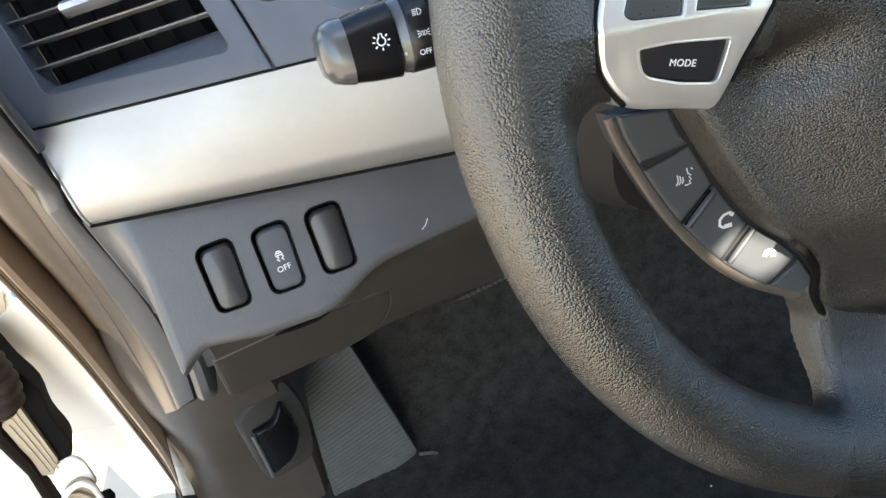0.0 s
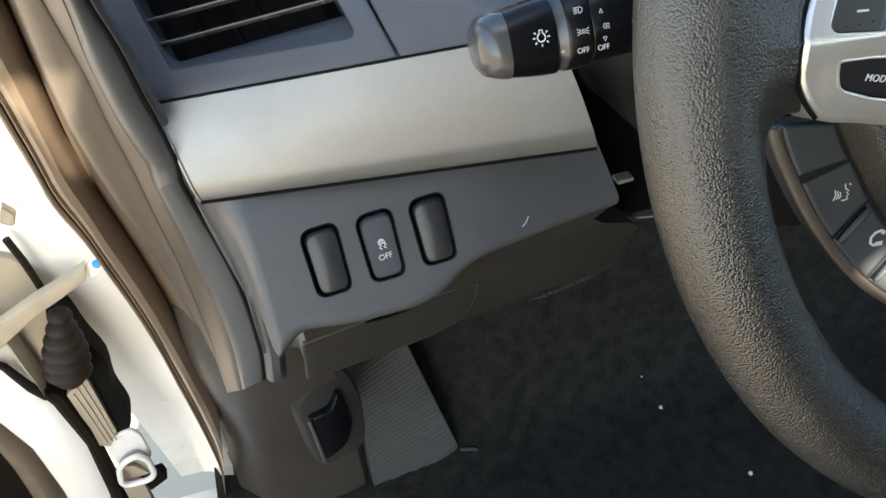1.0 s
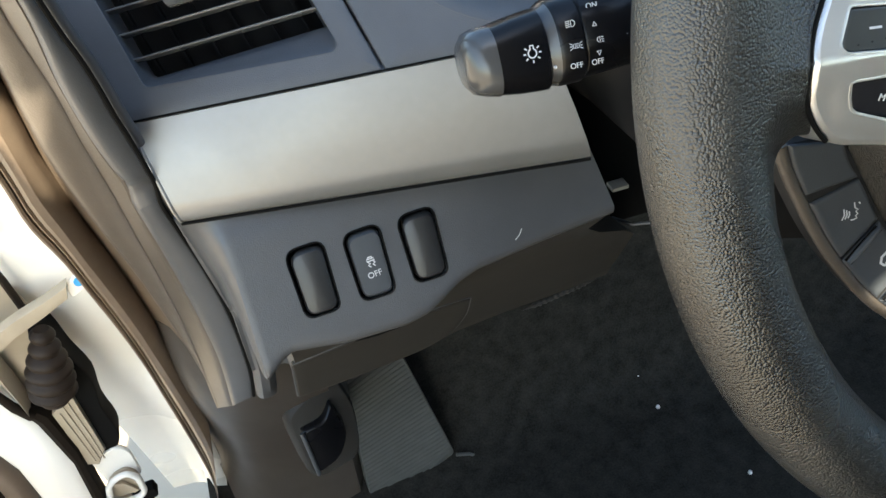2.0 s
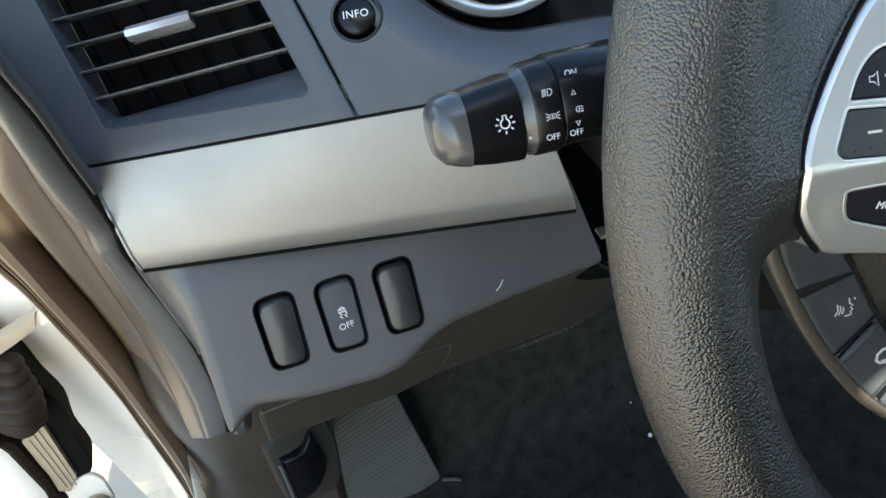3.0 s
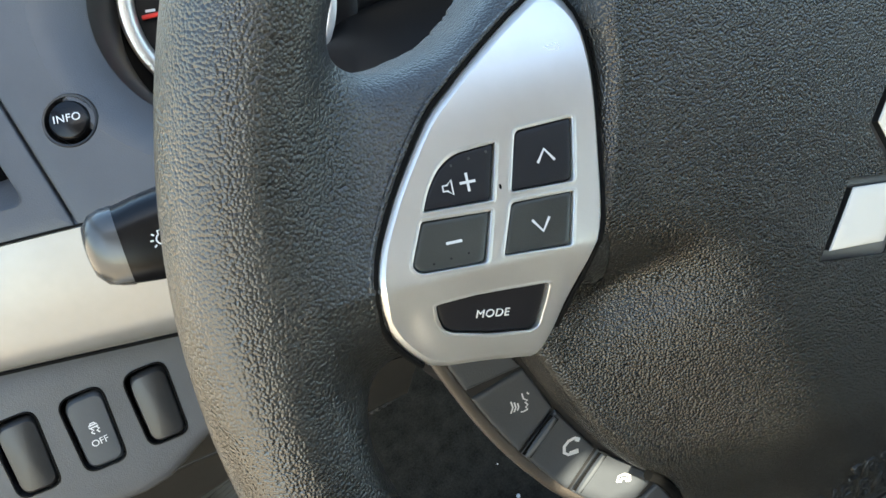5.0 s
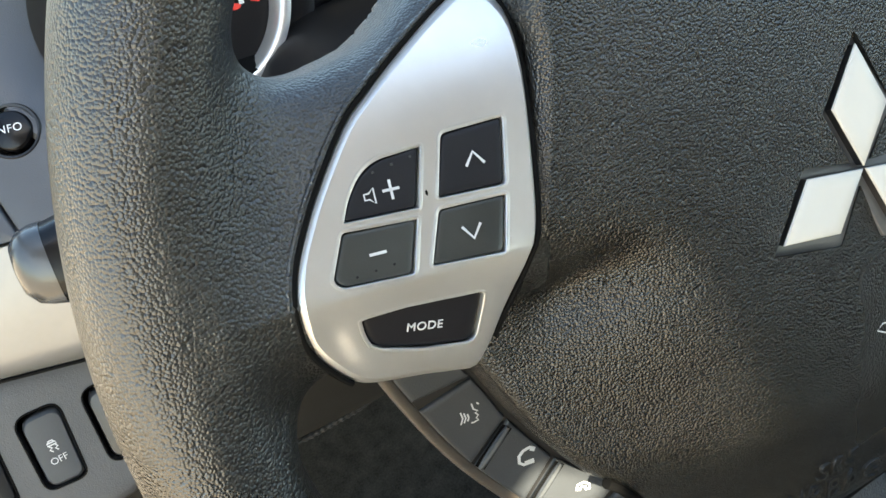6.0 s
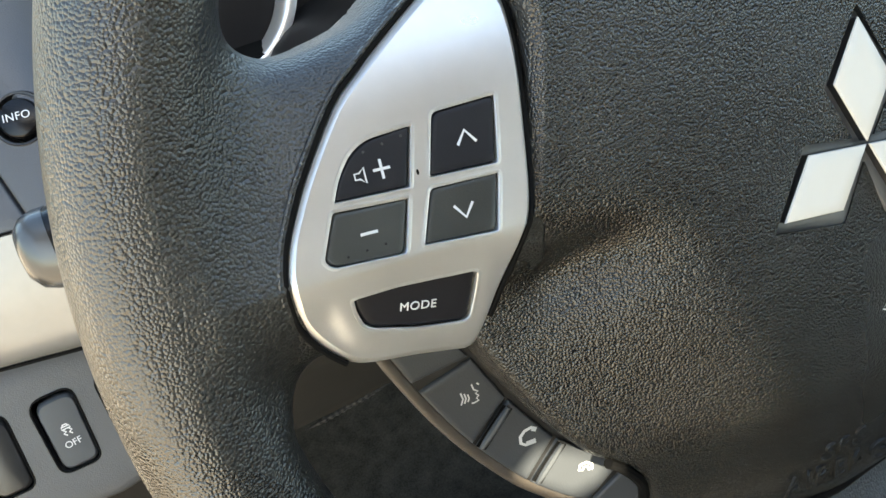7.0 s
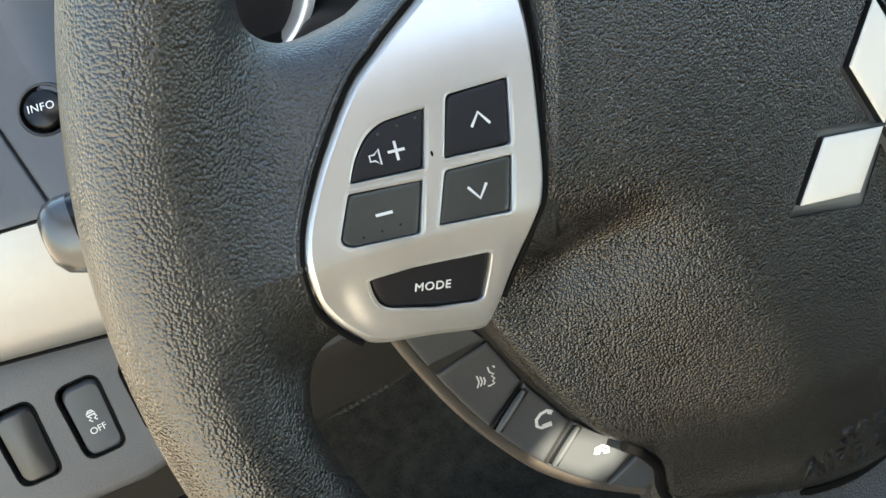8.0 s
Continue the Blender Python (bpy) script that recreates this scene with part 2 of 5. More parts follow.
def soft(a, b, x):
    t = np.clip((x - a) / (b - a), 0.0, 1.0)
    return t * t * (3 - 2 * t)


def blend(p, q, k):
    """The lesser of two fields, rounded where they cross (a negative k: the greater)."""
    h = np.clip(0.5 + 0.5 * (q - p) / k, 0.0, 1.0)
    return q + (p - q) * h - k * h * (1 - h)


PAD_LEFT = ([-0.0226, -0.0134, 0.001, 0.0132, 0.02, 0.031, 0.0423, 0.0514], [-0.1329, -0.1443, -0.1476, -0.1423, -0.1379, -0.1293, -0.1149, -0.1006])


def wheel_field(a, b, h):
    """Below nought inside the moulded rim with its two side spokes and the lower spoke."""
    a = -np.abs(a)
    r = np.hypot(a, b)
    deg = np.degrees(np.arctan2(b, -a))
    thick = 1 + 0.06 * np.exp(-((deg - 30) / 12) ** 2)
    around = np.arctan2(h, r - RIM_R)
    crease = 0.0004 * np.exp(-((around - 0.60 * math.pi) / 0.24) ** 2) * soft(75, 45, deg) * soft(-45, -15, deg)
    rim_d = (np.hypot((r - RIM_R) / (RIM_A * thick), h / (RIM_B * thick)) - 1) * RIM_A + crease
    ca, cb = np.clip(a, -0.147, -0.094), np.maximum(b, -0.022)
    face = 0.0270 + 0.085 * ca - 0.271 * np.maximum(cb, 0) + 0.26 * np.minimum(cb, 0) - 4.5 * np.maximum(cb - 0.026, 0) ** 2 - 0.0010
    face = face - 0.0060 * soft(0.0012, 0.0065, a - np.interp(b, *PAD_LEFT)) - 0.0012 * soft(0.150, 0.160, r) - 0.006 * soft(-0.006, -0.028, b) * soft(-0.130, -0.150, a)
    up = 0.0455 - 0.0035 * np.exp(-((a + 0.134) / 0.012) ** 2) + 0.018 * soft(-0.122, -0.088, a) + 0.004 * soft(-0.146, -0.156, a)
    low = -0.0205 - 0.008 * soft(-0.140, -0.158, a) + 0.004 * soft(-0.12, -0.10, a)
    arm = blend(h - face, np.maximum(blend(b - up, low - b, -0.004), face - 0.021 - h), -0.009)
    arm = np.maximum(blend(arm, r - 0.160, -0.008), a + 0.088)
    foot_face = -0.014 + 0.014 * soft(-0.12, -0.155, b)
    foot = blend(h - foot_face, np.maximum(-a - (0.052 + 0.006 * soft(-0.12, -0.10, b)), foot_face - 0.016 - h), -0.008)
    foot = np.maximum(blend(foot, r - 0.160, -0.008), b + 0.098)
    return blend(blend(rim_d, arm, 0.014), foot, 0.014)


def moulded(step=0.00135):
    """The skin of wheel_field, with its normals, split into rim and spokes."""
    ax = [np.arange(-0.1935, 0.1936, step), np.arange(-0.1935, 0.1936, step), np.arange(-0.045, 0.0301, step)]
    f = wheel_field(*np.meshgrid(*ax, indexing="ij"))
    inside = f < 0
    shape = tuple(n - 1 for n in f.shape)
    total, count = np.zeros((*shape, 3)), np.zeros(shape)
    corner = lambda g, o: g[o[0]:o[0] + shape[0], o[1]:o[1] + shape[1], o[2]:o[2] + shape[2]]
    for k in range(3):
        for o in [(i, j, l) for i in (0, 1) for j in (0, 1) for l in (0, 1) if (i, j, l)[k] == 0]:
            e = tuple(v + (n == k) for n, v in enumerate(o))
            f0, f1 = corner(f, o), corner(f, e)
            hit = corner(inside, o) != corner(inside, e)
            share = np.where(hit, f0 / np.where(hit, f0 - f1, 1.0), 0.0)
            for n in range(3):
                total[..., n] += np.where(hit, share if n == k else o[n], 0.0)
            count += hit
    cells = np.argwhere(count > 0)
    index = np.full(shape, -1)
    index[tuple(cells.T)] = np.arange(len(cells))
    pts = np.array([x[0] for x in ax]) + (cells + total[tuple(cells.T)] / count[tuple(cells.T)][:, None]) * step
    d = 0.0002
    for turn_no in range(4):
        g = np.stack([(wheel_field(*(pts + d * np.eye(3)[n]).T) - wheel_field(*(pts - d * np.eye(3)[n]).T)) / (2 * d) for n in range(3)], 1)
        if turn_no < 3:
            pts = pts - np.clip(wheel_field(*pts.T) / np.maximum((g * g).sum(1), 0.05), -0.001, 0.001)[:, None] * g
    normals = g / np.linalg.norm(g, axis=1)[:, None]
    quads = []
    for k in range(3):
        m, n = (k + 1) % 3, (k + 2) % 3
        lo = [slice(None)] * 3
        hi = [slice(None)] * 3
        lo[k], hi[k] = slice(0, -1), slice(1, None)
        at = np.argwhere(inside[tuple(lo)] != inside[tuple(hi)])
        flip = inside[tuple(lo)][tuple(at.T)]
        ring = []
        for dm, dn in ((-1, -1), (0, -1), (0, 0), (-1, 0)):
            c = at.copy()
            c[:, m] += dm
            c[:, n] += dn
            ring.append(index[tuple(c.T)])
        q = np.stack(ring, 1)
        quads.append(np.where(flip[:, None], q, q[:, ::-1]))
    quads = np.concatenate(quads)
    mid = pts[quads].mean(1)
    arm = np.hypot(mid[:, 0], mid[:, 1]) < 0.151
    foot = arm & (mid[:, 1] < -0.08)
    sets = (("rim", ~arm, "black grained leather rim"), ("spoke", arm & ~foot & (mid[:, 0] < 0), "black grained side spoke"), ("spoke", arm & ~foot & (mid[:, 0] > 0), "black grained side spoke"), ("lower_spoke", foot, "black grained lower spoke"))
    for name, mask, label in sets:
        used, local = np.unique(quads[mask], return_inverse=True)
        me = bpy.data.meshes.new(name)
        me.from_pydata(pts[used].tolist(), [], local.reshape(-1, 4).tolist())
        me.materials.append(LEATHER)
        me.polygons.foreach_set("use_smooth", [True] * len(me.polygons))
        me.normals_split_custom_set_from_vertices(normals[used].tolist())
        ob = new(name, me)
        ob.parent = wheel
        tagged(ob, label)


moulded()


def seam_height(a, b):
    return pad_height(min(max(a, -0.147), -0.094), max(b, -0.024)) - 0.0015


ring = [p for p in PAD if p[1] > -0.0210]
first = next(i for i in range(len(PAD)) if PAD[i][1] > -0.0210 and PAD[i - 1][1] <= -0.0210)
ring = [PAD[(first + i) % len(PAD)] for i in range(len(ring))]
part("pad_gasket", tube([(*p, seam_height(*p) + 0.0002) for p in grown(ring, 0.0005)], 0.0007, 8), GAP, wheel, "black gasket round the pad")

BUTTONS = {
    "volume_up_button": ([(-0.1153, 0.0247), (-0.1193, 0.0131), (-0.1347, 0.0136), (-0.1322, 0.0180), (-0.1288, 0.0216), (-0.1252, 0.0236)], [0.0010, 0.0006, 0.0012, 0.002, 0.002, 0.002], BUTTON),
    "next_button": ([(-0.1100, 0.0259), (-0.0960, 0.0268), (-0.0995, 0.0136), (-0.1143, 0.0139)], 0.0012, BUTTON),
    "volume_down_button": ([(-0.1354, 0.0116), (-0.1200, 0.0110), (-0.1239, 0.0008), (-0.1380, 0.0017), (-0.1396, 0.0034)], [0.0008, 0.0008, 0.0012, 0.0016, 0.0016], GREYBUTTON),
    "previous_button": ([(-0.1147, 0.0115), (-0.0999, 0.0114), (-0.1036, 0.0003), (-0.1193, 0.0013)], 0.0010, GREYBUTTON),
    "mode_button": ([(-0.1354, -0.0062), (-0.1340, -0.0059), (-0.1267, -0.0061), (-0.1168, -0.0069), (-0.1101, -0.0072), (-0.1088, -0.0080), (-0.1095, -0.0117), (-0.1111, -0.0180), (-0.1129, -0.0187), (-0.1226, -0.0166), (-0.1318, -0.0140), (-0.1337, -0.0125), (-0.1349, -0.0095)], 0.001, BUTTON),
}


def past(a, b, line):
    """How far a place lies outside a closed line (nought inside)."""
    inner, least = False, 1.0
    for p, q in zip(line, line[1:] + line[:1]):
        if (p[1] > b) != (q[1] > b) and a < p[0] + (b - p[1]) * (q[0] - p[0]) / (q[1] - p[1]):
            inner = not inner
        d = (q[0] - p[0], q[1] - p[1])
        t = min(max(((a - p[0]) * d[0] + (b - p[1]) * d[1]) / (d[0] ** 2 + d[1] ** 2), 0), 1)
        least = min(least, math.hypot(a - p[0] - t * d[0], b - p[1] - t * d[1]))
    return 0.0 if inner else least


def pad_skin(a, b):
    """The pad's face, which drops round the bottom button and turns down at the lower edge."""
    out = past(a, b, BUTTONS["mode_button"][0])
    return pad_height(a, b) - 0.0006 * smooth(0.0026, 0.0066, out) * smooth(-0.0035, -0.0100, b)


pad = part("control_pad", plate(PAD, pad_skin, 0.012, 0.0016, rings=[1 - 0.025 * k for k in range(2, 38)]), SATIN, wheel, "satin silver control pad")
cutters = []
keys_made = {}
for name, (corners, radius, mat) in BUTTONS.items():
    line = rounded(corners, radius, 5)
    hole = grown(line, 0.0004)
    cutters.append(part("cutter", plate(hole, lambda a, b: 0.04, 0.04, 0.0001, rings=(0.5,)), GAP))
    cutters[-1].matrix_world = WHEEL
    part("button_lip", tube([(*p, pad_height(*p) - 0.0002) for p in grown(line, 0.0008)], 0.0005, 8, closed=True, flat=0.6), SATIN, pad, "raised satin rim of a button opening")
    sink = 0.0004 if name != "mode_button" else 0.0008
    keys_made[name] = part(name, plate(line, lambda a, b, s=sink: pad_height(a, b) - s, 0.004, 0.0006, rings=(0.8, 0.6, 0.4, 0.2)), mat, pad, "black push button" if mat is BUTTON else "dark grey push button")


def cut(ob, tools):
    """Takes the tools' shapes out of a mesh for good."""
    for t in tools:
        mod = ob.modifiers.new("cut", "BOOLEAN")
        mod.object, mod.operation, mod.solver = t, "DIFFERENCE", "MANIFOLD"
    bpy.context.view_layer.update()
    me = bpy.data.meshes.new_from_object(ob.evaluated_get(bpy.context.evaluated_depsgraph_get()))
    ob.modifiers.clear()
    me.set_sharp_from_angle(angle=radians(35))
    ob.data = me
    for t in tools:
        bpy.data.objects.remove(t)


cut(pad, cutters)
part("pad_backing", plate(grown(PAD, -0.004), lambda a, b: pad_height(a, b) - 0.0032, 0.004, 0.0005), GAP, pad, "dark backing under the buttons")


def face_pose(a, b, sink, spin, height=pad_height):
    """A pose on a face of the wheel, its z out of the face."""
    d = 0.001
    z = Vector((-(height(a + d, b) - height(a - d, b)) / (2 * d), -(height(a, b + d) - height(a, b - d)) / (2 * d), 1)).normalized()
    x = Vector((math.cos(radians(spin)), math.sin(radians(spin)), 0))
    x = (x - z * x.dot(z)).normalized()
    return Matrix.Translation((a, b, height(a, b) - sink)) @ Matrix((x, z.cross(x), z)).transposed().to_4x4()


def sign(name, lines, width, parent, place, label):
    part(name, ribbon(lines, width), WHITE, parent, label, m=place)


def icon_scale(lines, k):
    return [[(x * k, y * k) for x, y in l] for l in lines]


ub, nb, db, pb, mb = (keys_made[k] for k in BUTTONS)
mm = 0.001
sign("plus_sign", icon_scale([[(-1.8, 0), (1.8, 0)], [(0, -2.0), (0, 2.0)]], mm), 0.00058, ub, face_pose(-0.1236, 0.0178, 0.00005, -2), "white plus sign")
sign("speaker_sign", icon_scale([[(-1.2, 0.6), (-0.2, 0.6), (0.9, 1.6), (0.9, -1.6), (-0.2, -0.6), (-1.2, -0.6), (-1.2, 0.6)]], mm), 0.00035, ub, face_pose(-0.1281, 0.0174, 0.00005, -2), "white loudspeaker sign")
sign("minus_sign", icon_scale([[(-1.8, 0), (1.8, 0)]], mm), 0.0006, db, face_pose(-0.1297, 0.0065, 0.00005, -2), "white minus sign")
sign("up_arrow", icon_scale([[(-2.1, -1.3), (0, 1.5), (2.1, -1.3)]], mm), 0.0006, nb, face_pose(-0.1046, 0.0199, 0.00005, -2), "white arrow pointing up")
sign("down_arrow", icon_scale([[(-2.1, 1.3), (0, -1.5), (2.1, 1.3)]], mm), 0.0006, pb, face_pose(-0.1092, 0.0060, 0.00005, -2), "white arrow pointing down")
lettering("MODE", 0.0028, face_pose(-0.1221, -0.0119, 0.00065, -10), mb, spacing=1.08)
edge_line = grown(PAD, 0.0018)[2:30]
part("stitched_edge", tube([(*p, seam_height(*p) + 0.0004) for p in edge_line], 0.0006, 8), LEATHER, wheel, "stitched leather edge beside the pad")
for k in range(3):
    part("raised_dot", plate([(0.00028 * math.cos(t), 0.00028 * math.sin(t)) for t in np.arange(0, 6.28, 0.7)], lambda a, b: 0.0001, 0.0003, 0.0001, rings=(0.5,)), GREYBUTTON, ub, m=face_pose(-0.1262 + 0.0042 * k, 0.0217 + 0.0007 * k, 0.0003, 0))
    part("raised_dot", plate([(0.00028 * math.cos(t), 0.00028 * math.sin(t)) for t in np.arange(0, 6.28, 0.7)], lambda a, b: 0.0001, 0.0003, 0.0001, rings=(0.5,)), BUTTON, db, m=face_pose(-0.1350 + 0.0040 * k, 0.0030 + 0.0003 * k, 0.0003, 0))
part("lamp_hole", plate([(0.00035 * math.cos(t), 0.0007 * math.sin(t)) for t in np.arange(0, 6.28, 0.6)], lambda a, b: 0.0001, 0.0003, 0.0001, rings=(0.5,)), GAP, pad, "small dark lamp hole", m=face_pose(-0.1166, 0.0155, 0.00008, 0))


def cover_height(a, b):
    r2 = (a / 0.125) ** 2 + ((b + 0.01) / 0.135) ** 2
    h = 0.0175 - 0.010 * r2 - 0.06 * max(b, -0.04) * math.exp(-(a / 0.06) ** 2)
    h += (0.013 - h) * 0.75 * smooth(-0.070, -0.092, a) * smooth(-0.012, 0.004, b)
    d = (a + 0.107) * 0.843 + (b + 0.02) * 0.537
    h -= 0.0145 * smooth(0.050, -0.002, d) * smooth(0.004, -0.026, b)
    h -= 0.0024 * math.exp(-((b + 0.0150 + 0.25 * (a + 0.083)) / 0.0085) ** 2) * smooth(-0.035, -0.078, a)
    down = b + 0.0195 - 0.25 * (a + 0.078)
    h -= 0.0058 * math.exp(-((a + 0.078) / 0.0140) ** 2 - (down / (0.0085 if down > 0 else 0.012)) ** 2)
    h -= 0.0105 * smooth(-0.068, -0.110, b) + 0.008 * smooth(-0.112, -0.128, b)
    return h


COVERLINE = curve2([(0, 0.086), (-0.045, 0.080), (-0.078, 0.066), (-0.0850, 0.0500), (-0.0850, 0.0393), (-0.0870, 0.0270), (-0.0893, 0.0158), (-0.0919, 0.0040), (-0.0948, -0.0038), (-0.0994, -0.0104), (-0.1042, -0.0195), (-0.1060, -0.0260), (-0.1005, -0.0370), (-0.0895, -0.0565), (-0.0768, -0.0738), (-0.0645, -0.0842), (-0.0560, -0.0950), (-0.053, -0.1065), (-0.046, -0.1160), (-0.026, -0.1255), (0, -0.128), (0.026, -0.1255), (0.046, -0.1160), (0.0560, -0.0950), (0.0768, -0.0738), (0.1005, -0.0370), (0.1062, -0.0190), (0.0962, -0.0035), (0.0897, 0.0160), (0.0850, 0.0500), (0.078, 0.066), (0.045, 0.080)], 5)
cover = part("airbag_cover", plate(COVERLINE, cover_height, 0.030, 0.003, rings=(0.96, 0.93, 0.9, 0.87, 0.84, 0.81, 0.78, 0.75, 0.72, 0.69, 0.66, 0.63, 0.6, 0.56, 0.52, 0.46, 0.4, 0.3, 0.2, 0.1), centre=(-0.005, -0.015)), COVER, wheel, "black grained airbag cover")
part("cover_joint", tube([(*p, cover_height(*p) - 0.0018) for p in grown(COVERLINE, 0.0008) if p[1] < -0.080], 0.0016, 8), GAP, wheel, "dark joint under the cover")
part("hub", tube([(0, 0, -0.012), (0, 0, -0.06)], 0.07, 32, up=(0, 1, 0)), BLACK, wheel, "black hub behind the cover")
lettering("SRS", 0.0105, face_pose(0.004, -0.0995, -0.0002, 3, cover_height), cover, COVER, "embossed_letters", spacing=1.1, label="embossed letters SRS", depth=0.0005)
lettering("AIRBAG", 0.0105, face_pose(0.004, -0.1090, -0.0002, 3, cover_height), cover, COVER, "embossed_letters", spacing=1.1, label="embossed letters AIRBAG", depth=0.0005)
sign("airbag_mark", icon_scale([[(-3.4, -0.6), (-1.6, 1.4), (2.2, 1.6), (3.6, 0.2), (1.2, -1.6), (-3.4, -0.6)], [(2.0, 1.6), (4.4, 2.4)]], mm), 0.0005, cover, face_pose(0.0104, -0.0536, -0.0003, -12, cover_height), "faint embossed mark")

# emblem of three pale diamonds in sunk black beds
EM = Matrix.Translation((0.0039, -0.0178, 1.0001)) @ tilted(radians(27.5), radians(0.5), radians(-10))
emblem = part("emblem", plate([(0.004 * math.cos(t), 0.004 * math.sin(t)) for t in np.arange(0, 6.28, 0.5)], lambda a, b: -0.0035, 0.006, 0.0004), BLACK, wheel, "pale three-diamond emblem in black beds", m=WHEEL.inverted() @ EM)
S = 0.0184
BED = material("smooth black vinyl", (0.09, 0.09, 0.09), 0.32, vary=0.15, bump=0.1, bump_scale=2500)
wells = []
for k in (90, 210, 330):
    e1, e2 = radians(k - 30), radians(k + 30)
    c1, c2 = Vector((math.cos(e1), math.sin(e1))) * S, Vector((math.cos(e2), math.sin(e2))) * S
    mid = (c1 + c2) / 2
    quad = [Vector((0, 0)), c1, c1 + c2, c2]
    well = rounded([p + Vector((0.0005, -0.0006)) for p in grown(quad, 0.0036)], 0.0010)
    wells.append(part("cutter", plate(well, lambda a, b: 0.02, 0.0232, 0.0001, rings=(0.5,)), GAP))
    wells[-1].matrix_world = EM
    part("emblem_bed", plate(grown(well, 0.0002), lambda a, b: -0.0020, 0.002, 0.0003, rings=(0.8, 0.6, 0.3)), BED, emblem, "smooth black bed of a diamond")
    part("diamond_foot", plate([mid + (p - mid) * 0.965 for p in quad], lambda a, b: 0.0002, 0.005, 0.0001, rings=(0.6, 0.3)), BLACK, emblem, "black side of a diamond")
    part("diamond", plate([mid + (p - mid) * 0.97 for p in quad], lambda a, b: 0.0010, 0.0007, 0.0004, rings=(0.6, 0.3)), EMBLEM, emblem, "pale satin diamond")
cut(cover, wells)


# ---- button bar under the pad ----
def bar_height(a, b):
    return 0.0078 + 0.2403 * a + 0.0921 * b


BAR_L = [(-0.1215, -0.0300), (-0.1191, -0.0375), (-0.1131, -0.0498), (-0.1075, -0.0600), (-0.1012, -0.0697), (-0.0940, -0.0790), (-0.0866, -0.0873), (-0.0765, -0.0955), (-0.0684, -0.1000), (-0.0570, -0.1055)]
BAR_R = [(-0.1040, -0.0300), (-0.1005, -0.0385), (-0.0973, -0.0432), (-0.0935, -0.0500), (-0.0898, -0.0570), (-0.0835, -0.0660), (-0.0770, -0.0744), (-0.0649, -0.0840), (-0.0590, -0.0910), (-0.0540, -0.1000)]
bar = part("button_bar", plate(curve2(BAR_L, 3, False) + curve2([(p[0] + 0.0030, p[1] + 0.0015) for p in BAR_R[::-1]], 3, False), lambda a, b: bar_height(a, b) - 0.0012, 0.012, 0.0012, centre=(-0.0895, -0.072)), BLACK, wheel, "black bar with slate grey phone buttons")
# Brown stands for the warm light along the bar's left side.
part("bar_edge", tube([(*p, bar_height(*p) - 0.0030) for p in curve2([(q[0] - 0.0006, q[1] - 0.0003) for q in BAR_L], 4, False)], 0.0022, 10), JAMB, bar, "edge of the bar, warm light in its brown grey")


def between(f0, f1):
    """The stretch of the bar between two shares of its length."""
    l, r = curve2(BAR_L, 8, False), curve2(BAR_R, 8, False)
    n = len(l) - 1
    i0, i1 = round(f0 * n), round(f1 * n)
    return [l[i] + (r[i] - l[i]) * 0.02 for i in range(i0, i1 + 1, 2)] + [r[i] + (l[i] - r[i]) * 0.06 for i in range(i1, i0 - 1, -2)]


for name, f0, f1 in (("blank_cap", 0.0, 0.2083), ("voice_button", 0.2222, 0.4445), ("call_button", 0.4584, 0.6528), ("hang_up_button", 0.6667, 0.8611), ("end_cap", 0.8750, 1.0)):
    made = part(name, plate(rounded(between(f0, f1), 0.0003, 2), bar_height, 0.003, 0.0007, rings=(0.8, 0.6, 0.4, 0.2)), BARPLASTIC, bar, "slate grey phone button" if "button" in name else "slate grey cap")
    if name == "voice_button":
        at = face_pose(-0.0993, -0.0541, -0.00015, -4, bar_height)
        sign("voice_sign", icon_scale([[(-0.2, 2.6), (0.2, 1.2), (1.2, 0.6), (0.6, 0.2), (1.3, -0.5), (0.8, -1.1), (1.3, -1.7), (0.2, -2.2), (-0.4, -2.2)], [(1.0, 2.7), (1.5, 2.2)], [(-1.2, 0.2), (-0.9, -0.8), (-1.2, -1.7)], [(-2.0, 0.5), (-1.6, -0.8), (-2.0, -2.0)], [(-2.8, 0.8), (-2.3, -0.8), (-2.8, -2.3)]], 1.2 * mm), 0.00045, made, at, "white voice sign")
    if name == "call_button":
        at = face_pose(-0.0866, -0.0716, -0.00015, -8, bar_height)
        sign("handset_sign", icon_scale([[(2.6, 2.0), (1.2, 2.5), (-0.4, 1.7), (-1.4, 0.2), (-1.2, -1.6), (0.0, -2.2), (2.6, -1.5)], [(2.5, 1.6), (1.3, 2.0)], [(0.2, -1.7), (2.5, -1.0)]], 1.15 * mm), 0.00095, made, at, "white handset sign")
    if name == "hang_up_button":
        at = face_pose(-0.0706, -0.0868, -0.00015, -8, bar_height)
        sign("handset_sign", icon_scale([[(-2.0, -0.8), (-1.8, 0.9), (0, 1.6), (1.8, 0.9), (2.0, -0.8), (0.9, -0.9), (0.7, 0.1), (-0.7, 0.1), (-0.9, -0.9), (-2.0, -0.8)]], mm), 0.0007, made, at, "white hung-up handset sign")
for (p, q) in (((-0.0992, -0.0712), (-0.0905, -0.0606)), ((-0.0850, -0.0872), (-0.0768, -0.0765))):
    p, q = Vector(p), Vector(q)
    pts = [p + (q - p) * k / 6 for k in range(7)]
    part("ridge", tube([(*w, bar_height(*w) + 0.0006) for w in pts], [0.0007, 0.0010, 0.0011, 0.0011, 0.0011, 0.0010, 0.0007], 8), BARPLASTIC, bar, "raised ridge between buttons")
    part("ridge_groove", ribbon([[p, q]], 0.0032, lambda a, b: bar_height(a, b) + 0.0002), GAP, bar, "dark groove beside the ridge")

